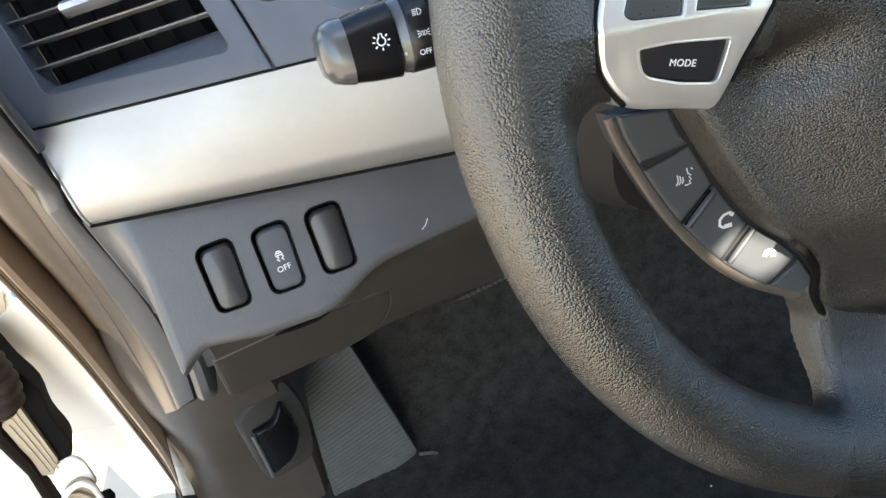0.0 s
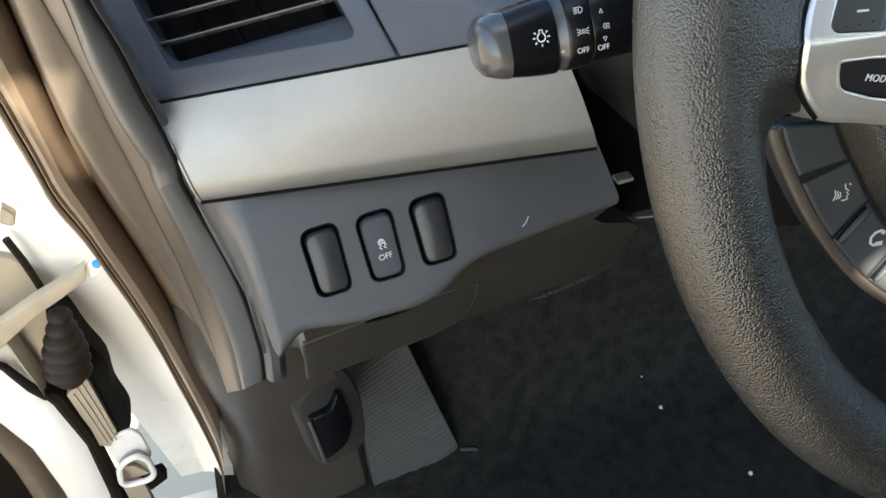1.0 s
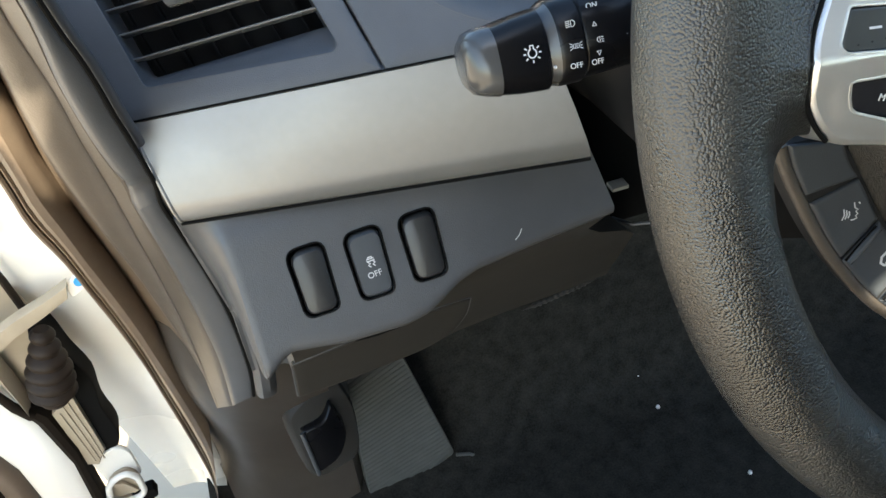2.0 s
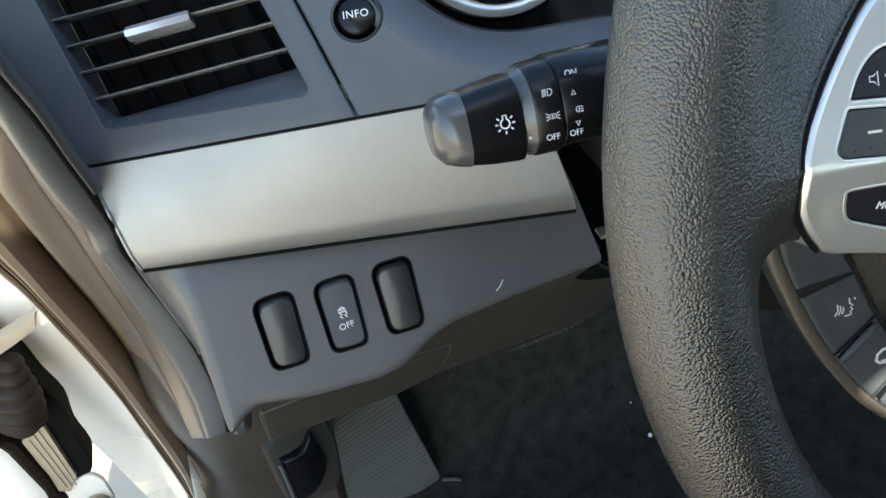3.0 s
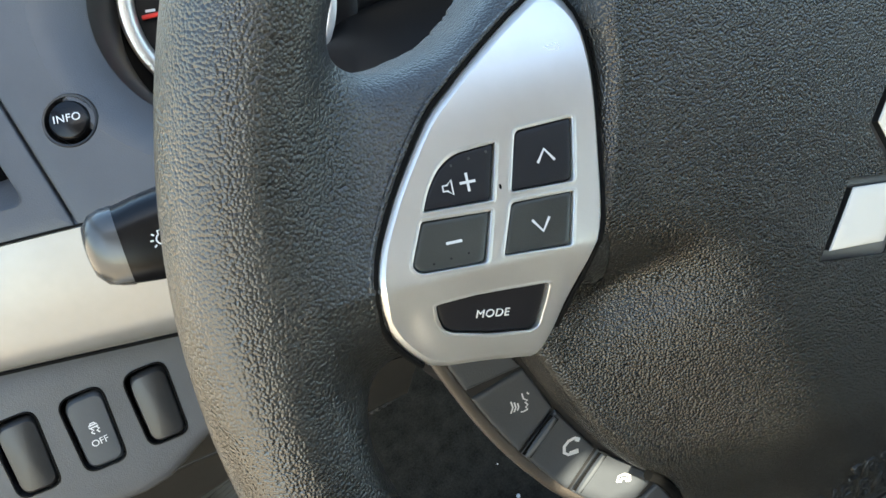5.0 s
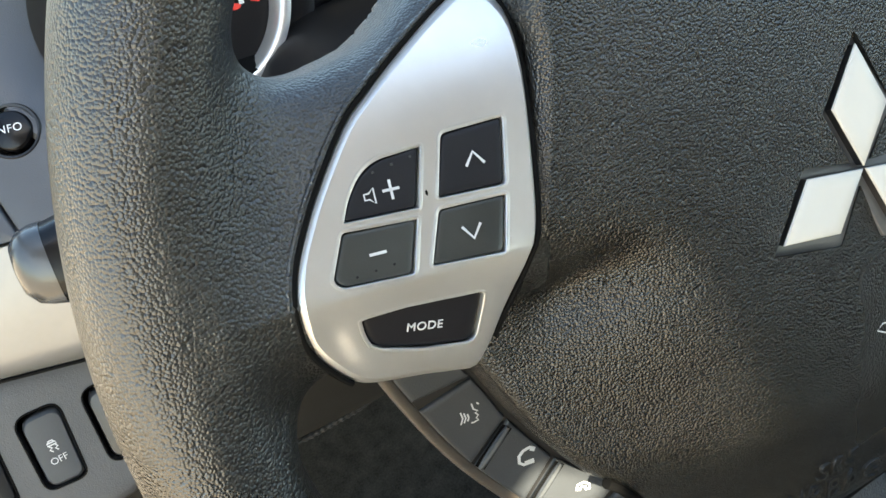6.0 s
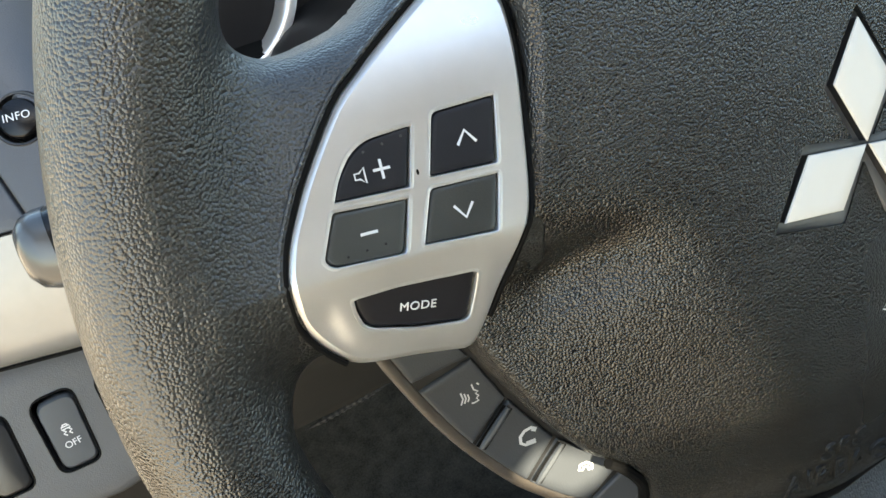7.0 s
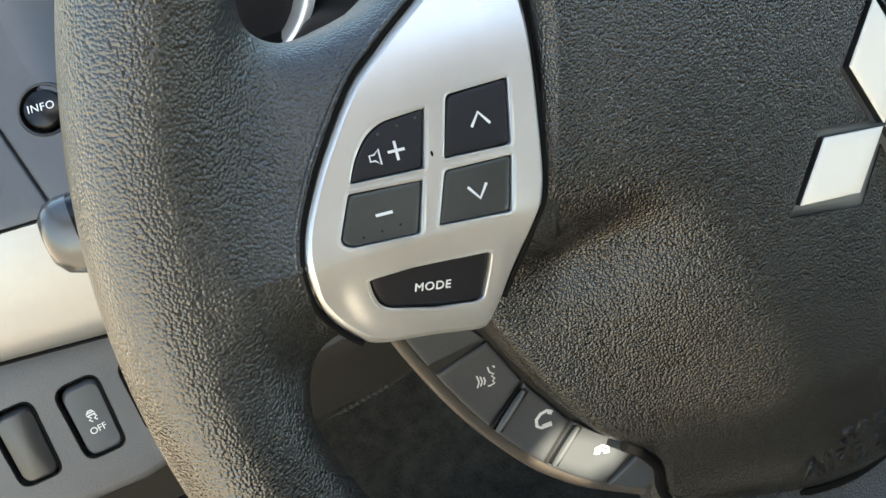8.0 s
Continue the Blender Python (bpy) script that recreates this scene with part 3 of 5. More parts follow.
# rear shell
SHELL = curve2([(-0.105, 0.015), (-0.100, 0.000), (-0.094, -0.018), (-0.088, -0.036), (-0.080, -0.058), (-0.074, -0.075), (-0.060, -0.088), (-0.040, -0.105), (0.0, -0.11), (0.06, -0.09), (0.10, -0.05), (0.12, 0.0), (0.10, 0.04), (0.0, 0.06), (-0.09, 0.04)], 4)
# Brown instead of black: the ground's warm bounce is put into the colour.
part("rear_shell", plate(SHELL, lambda a, b: -0.030 - 0.010 * smooth(-0.02, -0.09, b), 0.018, 0.006), JAMB, wheel, "plastic rear shell of the wheel, warm light in its brown grey")

# ---- steering column and stalk ----
SHROUD = material("matt black shroud plastic", (0.008, 0.008, 0.0085), 0.6, spec=0.2, vary=0.2, bump=0.2, bump_scale=1500)
column = thing("steering_column", "black plastic steering column shroud behind the wheel", "steering column")
rows = []
for y, hx, hz, zc in ((0.048, 0.085, 0.035, 0.935), (0.052, 0.104, 0.048, 0.936), (0.066, 0.115, 0.054, 0.938), (0.13, 0.112, 0.056, 0.935), (0.20, 0.106, 0.058, 0.925), (0.30, 0.10, 0.060, 0.905)):
    rows.append([(hx * math.copysign(abs(math.cos(t)) ** 0.6, math.cos(t)), y, zc + hz * math.copysign(abs(math.sin(t)) ** 0.6, math.sin(t))) for t in (2 * math.pi * j / 40 for j in range(40))])
bm = grid(rows, closed_u=True)
bm.verts.ensure_lookup_table()
bm.faces.new(bm.verts[:40])
bm.faces.new(bm.verts[-40:])
part("shroud", bm, SHROUD, column, "matt black shroud")
# A solid black block put in for the deep shade behind the column.
part("column_shade", box((-0.135, 0.235, 0.765), (0.13, 0.30, 0.96), 0.004), GAP, column, "black block standing for the shade behind the column")
part("bracket", box((-0.094, 0.178, 0.8390), (-0.084, 0.186, 0.8415), 0.0008), STEEL, column, "small bare steel bracket")
part("bracket_rod", tube([(-0.085, 0.196, 0.806), (-0.075, 0.188, 0.803), (-0.060, 0.180, 0.806)], 0.0010, 8), BARPLASTIC, column, "thin grey rod")

stalk = thing("light_stalk", "black light switch stalk with grey tip beside the wheel", "light stalk")


STALK_C, STALK_S = math.cos(radians(25)), math.sin(radians(25))


def stalk_part(name, sections, mat, label):
    rows = []
    for x, zc, hz, yc, hy, p in sections:
        ring = []
        for t in (2 * math.pi * j / 36 for j in range(36)):
            f, g = -hy * math.copysign(abs(math.cos(t)) ** p, math.cos(t)), hz * math.copysign(abs(math.sin(t)) ** p, math.sin(t))
            ring.append((x, yc + f * STALK_C + g * STALK_S, zc - 0.0068 - f * STALK_S + g * STALK_C))
        rows.append(ring)
    bm = grid(rows, closed_u=True)
    bm.verts.ensure_lookup_table()
    bm.faces.new(bm.verts[:36])
    bm.faces.new(bm.verts[-36:])
    return part(name, bm, mat, stalk, label)


GREYTIP = material("grey satin plastic", (0.055, 0.056, 0.058), 0.28, vary=0.06, spec=0.6)
GLOSS = material("gloss black plastic", (0.005, 0.005, 0.006), 0.30, spec=0.25, vary=0.1)
stalk_part("tip", [(-0.2032, 0.9995, 0.0040, 0.080, 0.0045, 1.0), (-0.2025, 0.9994, 0.0075, 0.080, 0.0080, 0.9), (-0.2000, 0.9992, 0.0104, 0.080, 0.0110, 0.8), (-0.1965, 0.9990, 0.0116, 0.080, 0.0120, 0.75), (-0.1930, 0.9985, 0.0120, 0.080, 0.0127, 0.7), (-0.1928, 0.9985, 0.0105, 0.080, 0.0115, 0.7)], GREYTIP, "grey satin tip")
body = stalk_part("body", [(-0.1930, 0.9985, 0.0116, 0.080, 0.0124, 0.66), (-0.1860, 0.9985, 0.0128, 0.080, 0.0130, 0.62), (-0.1765, 0.9985, 0.0138, 0.080, 0.0132, 0.62), (-0.1758, 0.9985, 0.0130, 0.080, 0.0126, 0.7)], GLOSS, "gloss black switch body")
collar = stalk_part("collar", [(-0.1762, 0.9985, 0.0126, 0.081, 0.0122, 0.8), (-0.1745, 0.9985, 0.0132, 0.081, 0.0128, 0.8), (-0.1722, 0.9988, 0.0141, 0.081, 0.0138, 0.8), (-0.1718, 0.9988, 0.0137, 0.081, 0.0134, 0.8)], GREYTIP, "grey hollow collar")
ring1 = stalk_part("turn_ring", [(-0.1722, 0.9990, 0.0140, 0.081, 0.0138, 0.8), (-0.1712, 0.9990, 0.0147, 0.081, 0.0144, 0.8), (-0.1640, 0.9992, 0.0150, 0.081, 0.0147, 0.8), (-0.1632, 0.9992, 0.0143, 0.081, 0.0140, 0.8)], GLOSS, "black turning ring")
ring2 = stalk_part("fog_ring", [(-0.1632, 0.9994, 0.0143, 0.082, 0.0140, 0.8), (-0.1624, 0.9994, 0.0149, 0.082, 0.0146, 0.8), (-0.1400, 0.9998, 0.0146, 0.082, 0.0142, 0.8), (-0.1380, 1.0000, 0.0130, 0.082, 0.0128, 0.8)], GLOSS, "black fog lamp ring")
stalk_part("stem", [(-0.1385, 1.0000, 0.0125, 0.082, 0.0122, 0.9), (-0.110, 1.000, 0.0115, 0.084, 0.0110, 1.0), (-0.040, 0.996, 0.0090, 0.088, 0.0085, 1.0)], BLACK, "black stem")


def on_stalk(x, z, y):
    v = 0.83 * (z - 0.998)
    return Matrix.Translation((x, y + 0.0012 + v * STALK_S, 0.9972 + v * STALK_C)) @ tilted(radians(25), 0, radians(-2)) @ Matrix.Translation((0, 0, 0.0004))


sun_sign = [[(1.5 * math.cos(t), 1.5 * math.sin(t) - 0.2) for t in np.arange(-4.3, 1.2, 0.3)], [(-0.6, 1.1), (-0.6, 2.4), (0.6, 2.4), (0.6, 1.1)]] + [[(r0 * math.cos(t), r0 * math.sin(t) - 0.2) for r0 in (2.3, 3.3)] for t in [radians(k) for k in (38, 0, -40, -90, -140, 180, 142)]]
sign("lamp_sign", icon_scale(sun_sign, 0.95 * mm), 0.0005, body, on_stalk(-0.1822, 0.9985, 0.0668), "white light bulb sign")
sign("headlamp_sign", icon_scale([[(0.2, 1.3), (0.2, -1.3), (1.0, -1.2), (1.8, -0.5), (1.8, 0.5), (1.0, 1.2), (0.2, 1.3)]] + [[(-0.3, k), (-2.0, k - 0.15)] for k in (1.1, 0.4, -0.3, -1.0)], 0.85 * mm), 0.00028, ring1, on_stalk(-0.1677, 1.0058, 0.0667), "white headlamp sign")
sign("side_lamp_sign", icon_scale([[(0.3, 0.9), (0.3, -0.9), (1.2, -0.6), (1.2, 0.6), (0.3, 0.9)], [(-0.3, 0.9), (-0.3, -0.9), (-1.2, -0.6), (-1.2, 0.6), (-0.3, 0.9)]] + [[(s * 1.5, k * 0.5), (s * 2.6, k)] for s in (-1, 1) for k in (-1.3, 0, 1.3)], 0.85 * mm), 0.00028, ring1, on_stalk(-0.1672, 0.9972, 0.0662), "white side lamp sign")
lettering("OFF", 0.0026, on_stalk(-0.1680, 0.9893, 0.0668), ring1)
lettering("OFF", 0.0026, on_stalk(-0.1600, 0.9880, 0.0680), ring2)
lettering("ON", 0.0026, on_stalk(-0.1585, 1.0093, 0.0690), ring2)
sign("fog_lamp_sign", icon_scale([[(0.0, 1.2), (0.0, -1.2), (-0.9, -0.9), (-1.3, 0), (-0.9, 0.9), (0.0, 1.2)], [(0.5, 0.9), (1.6, 0.7)], [(0.5, 0), (1.6, -0.2)], [(0.5, -0.9), (1.6, -1.1)]], 0.8 * mm), 0.00028, ring2, on_stalk(-0.1582, 0.9968, 0.0673), "white fog lamp sign")
sign("turn_arrow", icon_scale([[(-1.8, 0), (-0.4, 1.6), (-0.4, 0.8), (1.0, 0.8), (1.0, -0.8), (-0.4, -0.8), (-0.4, -1.6), (-1.8, 0)]], 0.8 * mm), 0.0003, ring2, on_stalk(-0.1478, 0.9975, 0.0676), "white turn arrow")
for z, s in ((1.0030, 1), (0.9918, -1)):
    sign("pointer_sign", icon_scale([[(-0.7, -0.5 * s), (0.7, -0.5 * s), (0, 0.8 * s), (-0.7, -0.5 * s)]], mm), 0.0004, ring2, on_stalk(-0.1592, z, 0.0674), "small white pointer")
part("white_dot", plate([(0.0006 * math.cos(t), 0.0006 * math.sin(t)) for t in np.arange(0, 6.28, 0.5)], lambda a, b: 0.0001, 0.0004, 0.0001, rings=(0.5,)), WHITE, collar, "white index dot", m=on_stalk(-0.1745, 0.9893, 0.0693))

# ---- dashboard ----
dash = thing("dashboard", "grey plastic dashboard with silver trim and switch panel", "dashboard")


def top_y(x):
    return 0.190 - 0.205 * (x + 0.324)


def top_z(x):
    return 0.9435 + 0.060 * (x + 0.324)


rows = []
for i in range(21):
    x = -0.3245 + 0.0008 * min(i, 2) + 0.0101 * max(i - 2, 0)
    y, z = top_y(x), top_z(x)
    low = 0.0505 + 0.045 * max(x + 0.324, 0)
    k, e = 0.0, 0.0026 + 0.0165 * max(x + 0.324, 0)
    rows.append([(x, y + 0.010, z + 0.002), (x, y + 0.001 + k, z), (x, y + k, z - 0.003), (x, y - 0.0022 + k, z - 0.010), (x, y - 0.0054 + k, z - 0.022), (x, y - 0.0075 + k, z - 0.032), (x, y - 0.0085 + k, z - low + 0.0125), (x, y - 0.0088 + k, z - low + 0.0100), (x, y - 0.0083 + k, z - low + 0.0070), (x, y - 0.0074, z - low + 0.0040), (x, y - 0.0060, z - low + 0.0015 - 0.3 * e), (x, y - 0.0040, z - low - 0.6 * e), (x, y - 0.0010, z - low - 0.9 * e), (x, y + 0.003, z - low - e), (x, y + 0.010, z - low - 1.02 * e)])
    slant = 0.014 * smooth(-0.25, -0.1405, x) + 0.0078 * (1 - smooth(-0.3245, -0.25, x))
    swell = 0.0060 * (1 - smooth(-0.3245, -0.18, x))
    rows[-1] = [(p[0] + slant * (z - p[2]) / 0.05, p[1] - (0.2 * slant + swell) * (z - p[2]) / 0.05, p[2] + 0.64 * swell * (z - p[2]) / 0.05) for p in rows[-1]]
part("silver_trim", solid(rows, 0.02, (0, 1, 0)), SILVER, dash, "satin silver trim strip")
part("trim_end", tube([Vector(p) + Vector((0.0004, 0.0004, 0)) for p in rows[0][1:-2]], 0.0011, 8, up=(0, 1, 0)), SILVER, dash, "rounded end of the trim strip")
part("upper_joint", tube([Vector(r[1]) + Vector((0, 0.0002, 0.0010)) for r in rows], 0.0005, 8), GAP, dash, "dark joint above the trim")
TRIMLOW = [Vector(r[-4]) for r in rows]


PX = Vector((0.112, -0.023, 0.0065)).normalized()
PY = Vector((0, 0.03, 0.032))
PY = (PY - PX * PY.dot(PX)).normalized()
PANEL = Matrix.Translation((-0.324, 0.190, 0.9435)) @ Matrix((PX, PY, PX.cross(PY))).transposed().to_4x4()


def on_panel(x, y, z):
    q = PANEL.inverted() @ Vector((x, y, z))
    return Vector((q[0], q[1]))


seam0, seam1 = on_panel(-0.2118, 0.1673, 0.9504), on_panel(-0.2278, 0.2197, 1.0018)
seam2 = seam0 + (seam1 - seam0) * 1.9
left0, left1 = Vector((-0.002, 0.0012)), Vector((-0.075, 0.135))
gap = Vector((0.0005, 0))
upper_left = part("upper_panel", plate(rounded([left0, seam0 - gap + Vector((0, 0.0012)), seam2 - gap, left1], [0.002, 0.0006, 0.001, 0.004]), lambda a, b: 0.0, 0.012, 0.0012, rings=(0.9, 0.8, 0.7, 0.6, 0.5, 0.4, 0.3, 0.2)), DASH, dash, "grey panel round the air vent", m=PANEL)
VENT = [on_panel(-0.3130, 0.1980, 0.9551), on_panel(-0.2268, 0.1800, 0.9595)]
vl, vr = on_panel(-0.3275, 0.2421, 0.9981) - VENT[0], on_panel(-0.2375, 0.2119, 0.9908) - VENT[1]
vent_hole = rounded([VENT[0], VENT[1], VENT[1] + vr * (0.088 / vr[1]), VENT[0] + vl * (0.088 / vl[1])], [0.003, 0.006, 0.004, 0.004], 6)
tool = part("cutter", plate(vent_hole, lambda a, b: 0.02, 0.06, 0.0001, rings=(0.5,)), GAP)
tool.matrix_world = PANEL
cut(upper_left, [tool])
gauge_c = on_panel(-0.119, 0.240, 0.990)
right = part("cluster_panel", plate(rounded([seam0 + gap + Vector((0, 0.0012)), Vector((0.215, 0.0012)), Vector((0.33, 0.10)), Vector((0.33, 0.16)), seam2 + gap], [0.0006, 0.004, 0.004, 0.004, 0.001]), lambda a, b: 0.0, 0.012, 0.0012, rings=(0.9, 0.8, 0.7, 0.6, 0.5, 0.4, 0.3, 0.2)), DASH, dash, "grey panel beside the instruments", m=PANEL)
SCOOP = 0.078
WELL = [(gauge_c, Vector((math.cos(radians(k)), math.sin(radians(k))))) for k in range(90, 271, 5)] + [(gauge_c + Vector((0.016 * k, 0)), Vector((0, -1))) for k in range(1, 16)]
well_line = [c + n * SCOOP for c, n in WELL] + [gauge_c + Vector((0.24, SCOOP))]
tool = part("cutter", plate(well_line, lambda a, b: 0.03, 0.08, 0.0001, rings=(0.5,)), GAP)
tool.matrix_world = PANEL
info_c = on_panel(-0.2013, 0.1946, 0.9824)
tool2 = part("cutter", tube([(*info_c, 0.03), (*info_c, -0.05)], 0.0098, 32, up=(0, 1, 0)), GAP)
tool2.matrix_world = PANEL
cut(right, [tool, tool2])

# instrument scoop and gauge
def turned(profile):
    """A moulding along the lower left edge of the instrument well."""
    return grid([[(*(c + n * r), h) for c, n in WELL] for r, h in profile])


part("instrument_scoop", turned(((SCOOP + 0.003, -0.0015), (SCOOP + 0.001, 0.0001), (SCOOP - 0.002, -0.0002), (SCOOP - 0.006, -0.0016), (SCOOP - 0.011, -0.0045), (SCOOP - 0.016, -0.0085), (SCOOP - 0.020, -0.0130))), DASH, dash, "sloping rim of the instrument well", m=PANEL)
part("well_wall", turned(((SCOOP - 0.0195, -0.0120), (SCOOP - 0.0210, -0.0150), (SCOOP - 0.0235, -0.0240), (SCOOP - 0.0250, -0.040))), BLACK, dash, "black wall of the instrument well", m=PANEL)
def turned_flat(r, h):
    return plate([(r * math.cos(t), r * math.sin(t)) for t in np.arange(0, 6.28, 0.1)], lambda a, b: h, 0.002, 0.0003)


GAUGE = Matrix.Translation((-0.1190, 0.2520, 0.9950)) @ tilted(radians(22), radians(3), 0)
gauge = thing("rev_counter", "round black rev counter with silver ring and red needle", "gauge", GAUGE)
rows = []
for r, h in ((0.0505, -0.006), (0.0505, 0.0005), (0.0500, 0.0022), (0.0475, 0.0030), (0.0454, 0.0025), (0.0442, 0.0012), (0.0430, -0.004), (0.0422, -0.010)):
    rows.append([(r * math.cos(t), r * math.sin(t), h) for t in (2 * math.pi * j / 72 for j in range(72))])
part("ring", grid(rows, closed_u=True), SATIN, gauge, "silver ring")
part("surround", turned_flat(0.066, -0.014), SMOKE, gauge, "dark surround under the ring")
part("face", plate([(0.0430 * math.cos(t), 0.0430 * math.sin(t)) for t in np.arange(0, 6.28, 0.1)], lambda a, b: -0.011, 0.004, 0.0004), SMOKE, gauge, "black face")
for k in range(9):
    t = radians(201 - 27 * k)
    part("scale_mark", ribbon([[(0.038 * math.cos(t), 0.038 * math.sin(t)), (0.0335 * math.cos(t), 0.0335 * math.sin(t))]], 0.0012, lambda a, b: -0.0107), RED if k > 6 else WHITE, gauge, "red scale mark" if k > 6 else "white scale mark")
    part("figure", ribbon([[(0.029 * math.cos(t) - 0.0012, 0.029 * math.sin(t)), (0.029 * math.cos(t) + 0.0012, 0.029 * math.sin(t))]], 0.0036, lambda a, b: -0.0107), WHITE, gauge, "pale figure too small to read")
t = radians(178)
part("needle", tube([(0, 0, -0.008), (0.0405 * math.cos(t), 0.0405 * math.sin(t), -0.008)], [0.0018, 0.0010], 8), RED, gauge, "red needle")
part("warning_lamp", plate([(0.0245 + 0.003 * math.cos(t), -0.0098 + 0.0016 * math.sin(t)) for t in np.arange(0, 6.28, 0.5)], lambda a, b: -0.0107, 0.001, 0.0002), RED, gauge, "small red warning sign")
part("needle_hub", plate([(0.006 * math.cos(t), 0.006 * math.sin(t)) for t in np.arange(0, 6.28, 0.3)], lambda a, b: -0.006, 0.004, 0.001), BLACK, gauge, "black needle hub")

hood = thing("instrument_hood", "dark instrument housing with a domed hood behind the wheel", "instrument hood")
part("well", box((-0.20, 0.290, 0.93), (0.20, 0.32, 1.10), 0.004), SMOKE, hood, "dark back of the instruments")
rows = []
for i in range(21):
    x = -0.20 + 0.02 * i
    k = 1 - (x / 0.215) ** 2
    rows.append([(x, 0.235, 1.035 + 0.035 * k), (x, 0.25, 1.045 + 0.038 * k), (x, 0.30, 1.050 + 0.038 * k), (x, 0.42, 1.030 + 0.035 * k)])
part("hood_shell", solid(rows, 0.01, (0, 0.3, -1)), DASH, hood, "grey hood over the instruments")
part("lens_rib", tube([(-0.075, 0.262, 0.957), (-0.060, 0.268, 0.972), (0.000, 0.275, 0.980), (0.06, 0.268, 0.972)], 0.006, 10), SMOKE, hood, "dark moulding between the instruments")

# trip button
info = thing("info_button", "round black push button marked INFO on the dash", "button", PANEL)
IC = Vector((*info_c, 0))
rows = [[(IC[0] + r * math.cos(t), IC[1] + r * math.sin(t), h) for t in (2 * math.pi * j / 40 for j in range(40))] for r, h in ((0.0112, -0.0004), (0.0106, 0.0006), (0.0098, 0.0004), (0.0092, -0.002), (0.0090, -0.006))]
part("surround", grid(rows, closed_u=True), BLACK, info, "black sunk surround")
cap = part("cap", plate([(IC[0] + 0.0080 * math.cos(t), IC[1] + 0.0080 * math.sin(t)) for t in np.arange(0, 6.28, 0.157)], lambda a, b: 0.0035 - 28 * ((a - IC[0]) ** 2 + (b - IC[1]) ** 2), 0.010, 0.0012, rings=(0.9, 0.8, 0.65, 0.5, 0.35, 0.2)), GLOSS, info, "domed gloss black cap")
lettering("INFO", 0.0044, Matrix.Translation((IC[0], IC[1], 0.00355)) @ pose(0, 0, 0, 0, 0, -2), cap, spacing=1.1)

# ---- air vent ----
vent = thing("air_vent", "black air vent with horizontal slats and chrome tab", "air vent", PANEL)
wall = [Vector(p) + (Vector(q) - Vector(p)) * k / 8 for p, q in zip(vent_hole, vent_hole[1:] + vent_hole[:1]) for k in range(8 if (Vector(q) - Vector(p)).length > 0.01 else 1)]
cv = sum(wall, Vector((0, 0))) / len(wall)
low_v = min(p[1] for p in wall)
rows = []
x0, x1 = min(p[0] for p in wall), max(p[0] for p in wall)
for k, h, up in ((1.004, 0.0003, 0.0), (0.994, 0.0001, 0.0), (0.992, -0.0025, 0.15), (0.990, -0.007, 0.6), (0.986, -0.013, 1.0), (0.98, -0.030, 1.1)):
    row = []
    for p in wall:
        sill = smooth(0.016, 0.004, p[1] - low_v) * (0.25 + 0.75 * (p[0] - x0) / (x1 - x0))
        row.append((*(cv + (p - cv) * k + Vector((0, 0.0155 * up * sill))), h))
    rows.append(row)
part("duct", grid(rows, closed_u=True), DASH, vent, "grey sloping frame of the vent")
part("back", plate(wall, lambda a, b: -0.034, 0.004, 0.0005), GAP, vent, "dark inside of the duct")
s0a, s0b = on_panel(-0.3175, 0.2157, 0.9603), on_panel(-0.2324, 0.2030, 0.9704)
step = (on_panel(-0.3211, 0.2250, 0.9692) + on_panel(-0.2353, 0.2118, 0.9789) - s0a - s0b) / 2
SLAT = material("black vent slat", (0.15, 0.15, 0.152), 0.30, vary=0.15)
for k in range(-0, 6):
    a, b = s0a + step * k, s0b + step * k
    d = (b - a) * 0.03
    a, b = a - d, b + d
    rows = [[(*p, -0.0075), (p[0], p[1] + 0.0005, -0.0070), (p[0], p[1] + 0.0010, -0.0075), (p[0], p[1] + 0.0014, -0.0115), (p[0], p[1] + 0.0010, -0.0145), (p[0], p[1] + 0.0004, -0.012)] for p in (a, (a + b) / 2, b)]
    bm = grid(rows, closed_u=True)
    part("slat", bm, SLAT, vent, "thin black slat")
for k in range(6):
    p = s0a + (s0b - s0a) * (k + 0.5) / 6 - step * 1.0
    q = p + step * 6.6
    part("vane", solid([[(*p, -0.025), (*p, -0.032)], [(*q, -0.025), (*q, -0.032)]], 0.0012, (1, 0, 0)), GAP, vent, "upright black vane")
ta, tb = on_panel(-0.2955, 0.2225, 0.9845), on_panel(-0.2680, 0.2178, 0.9886)
bm = bmesh.new()
n = (tb - ta).normalized()
w = Vector((-n[1], n[0]))
rows = []
for f in (0, 0.03, 0.5, 0.97, 1):
    p = ta + (tb - ta) * f
    k = 0.8 if f in (0, 1) else 1.0
    rows.append([(*(p + w * 0.0030 * k), -0.010), (*(p + w * 0.0032 * k), -0.0040), (*(p + w * 0.0012 * k), -0.0022), (*(p - w * 0.0016 * k), -0.0024), (*(p - w * 0.0030 * k), -0.0050), (*(p - w * 0.0030 * k), -0.010)])
part("tab", grid(rows, closed_u=True, bm=bm), CHROME, vent, "chrome sliding tab")

# ---- lower panel ----
LOW = [(-0.325, 0.812), (-0.3050, 0.8155), (-0.2960, 0.8220), (-0.2900, 0.8265), (-0.284, 0.8290), (-0.256, 0.8255), (-0.2256, 0.8253), (-0.2140, 0.8275), (-0.2055, 0.8315), (-0.1942, 0.8378), (-0.1836, 0.8408), (-0.1543, 0.8430), (-0.1142, 0.8460), (-0.100, 0.8468)]
lx, lz = [p[0] for p in LOW], [p[1] for p in LOW]


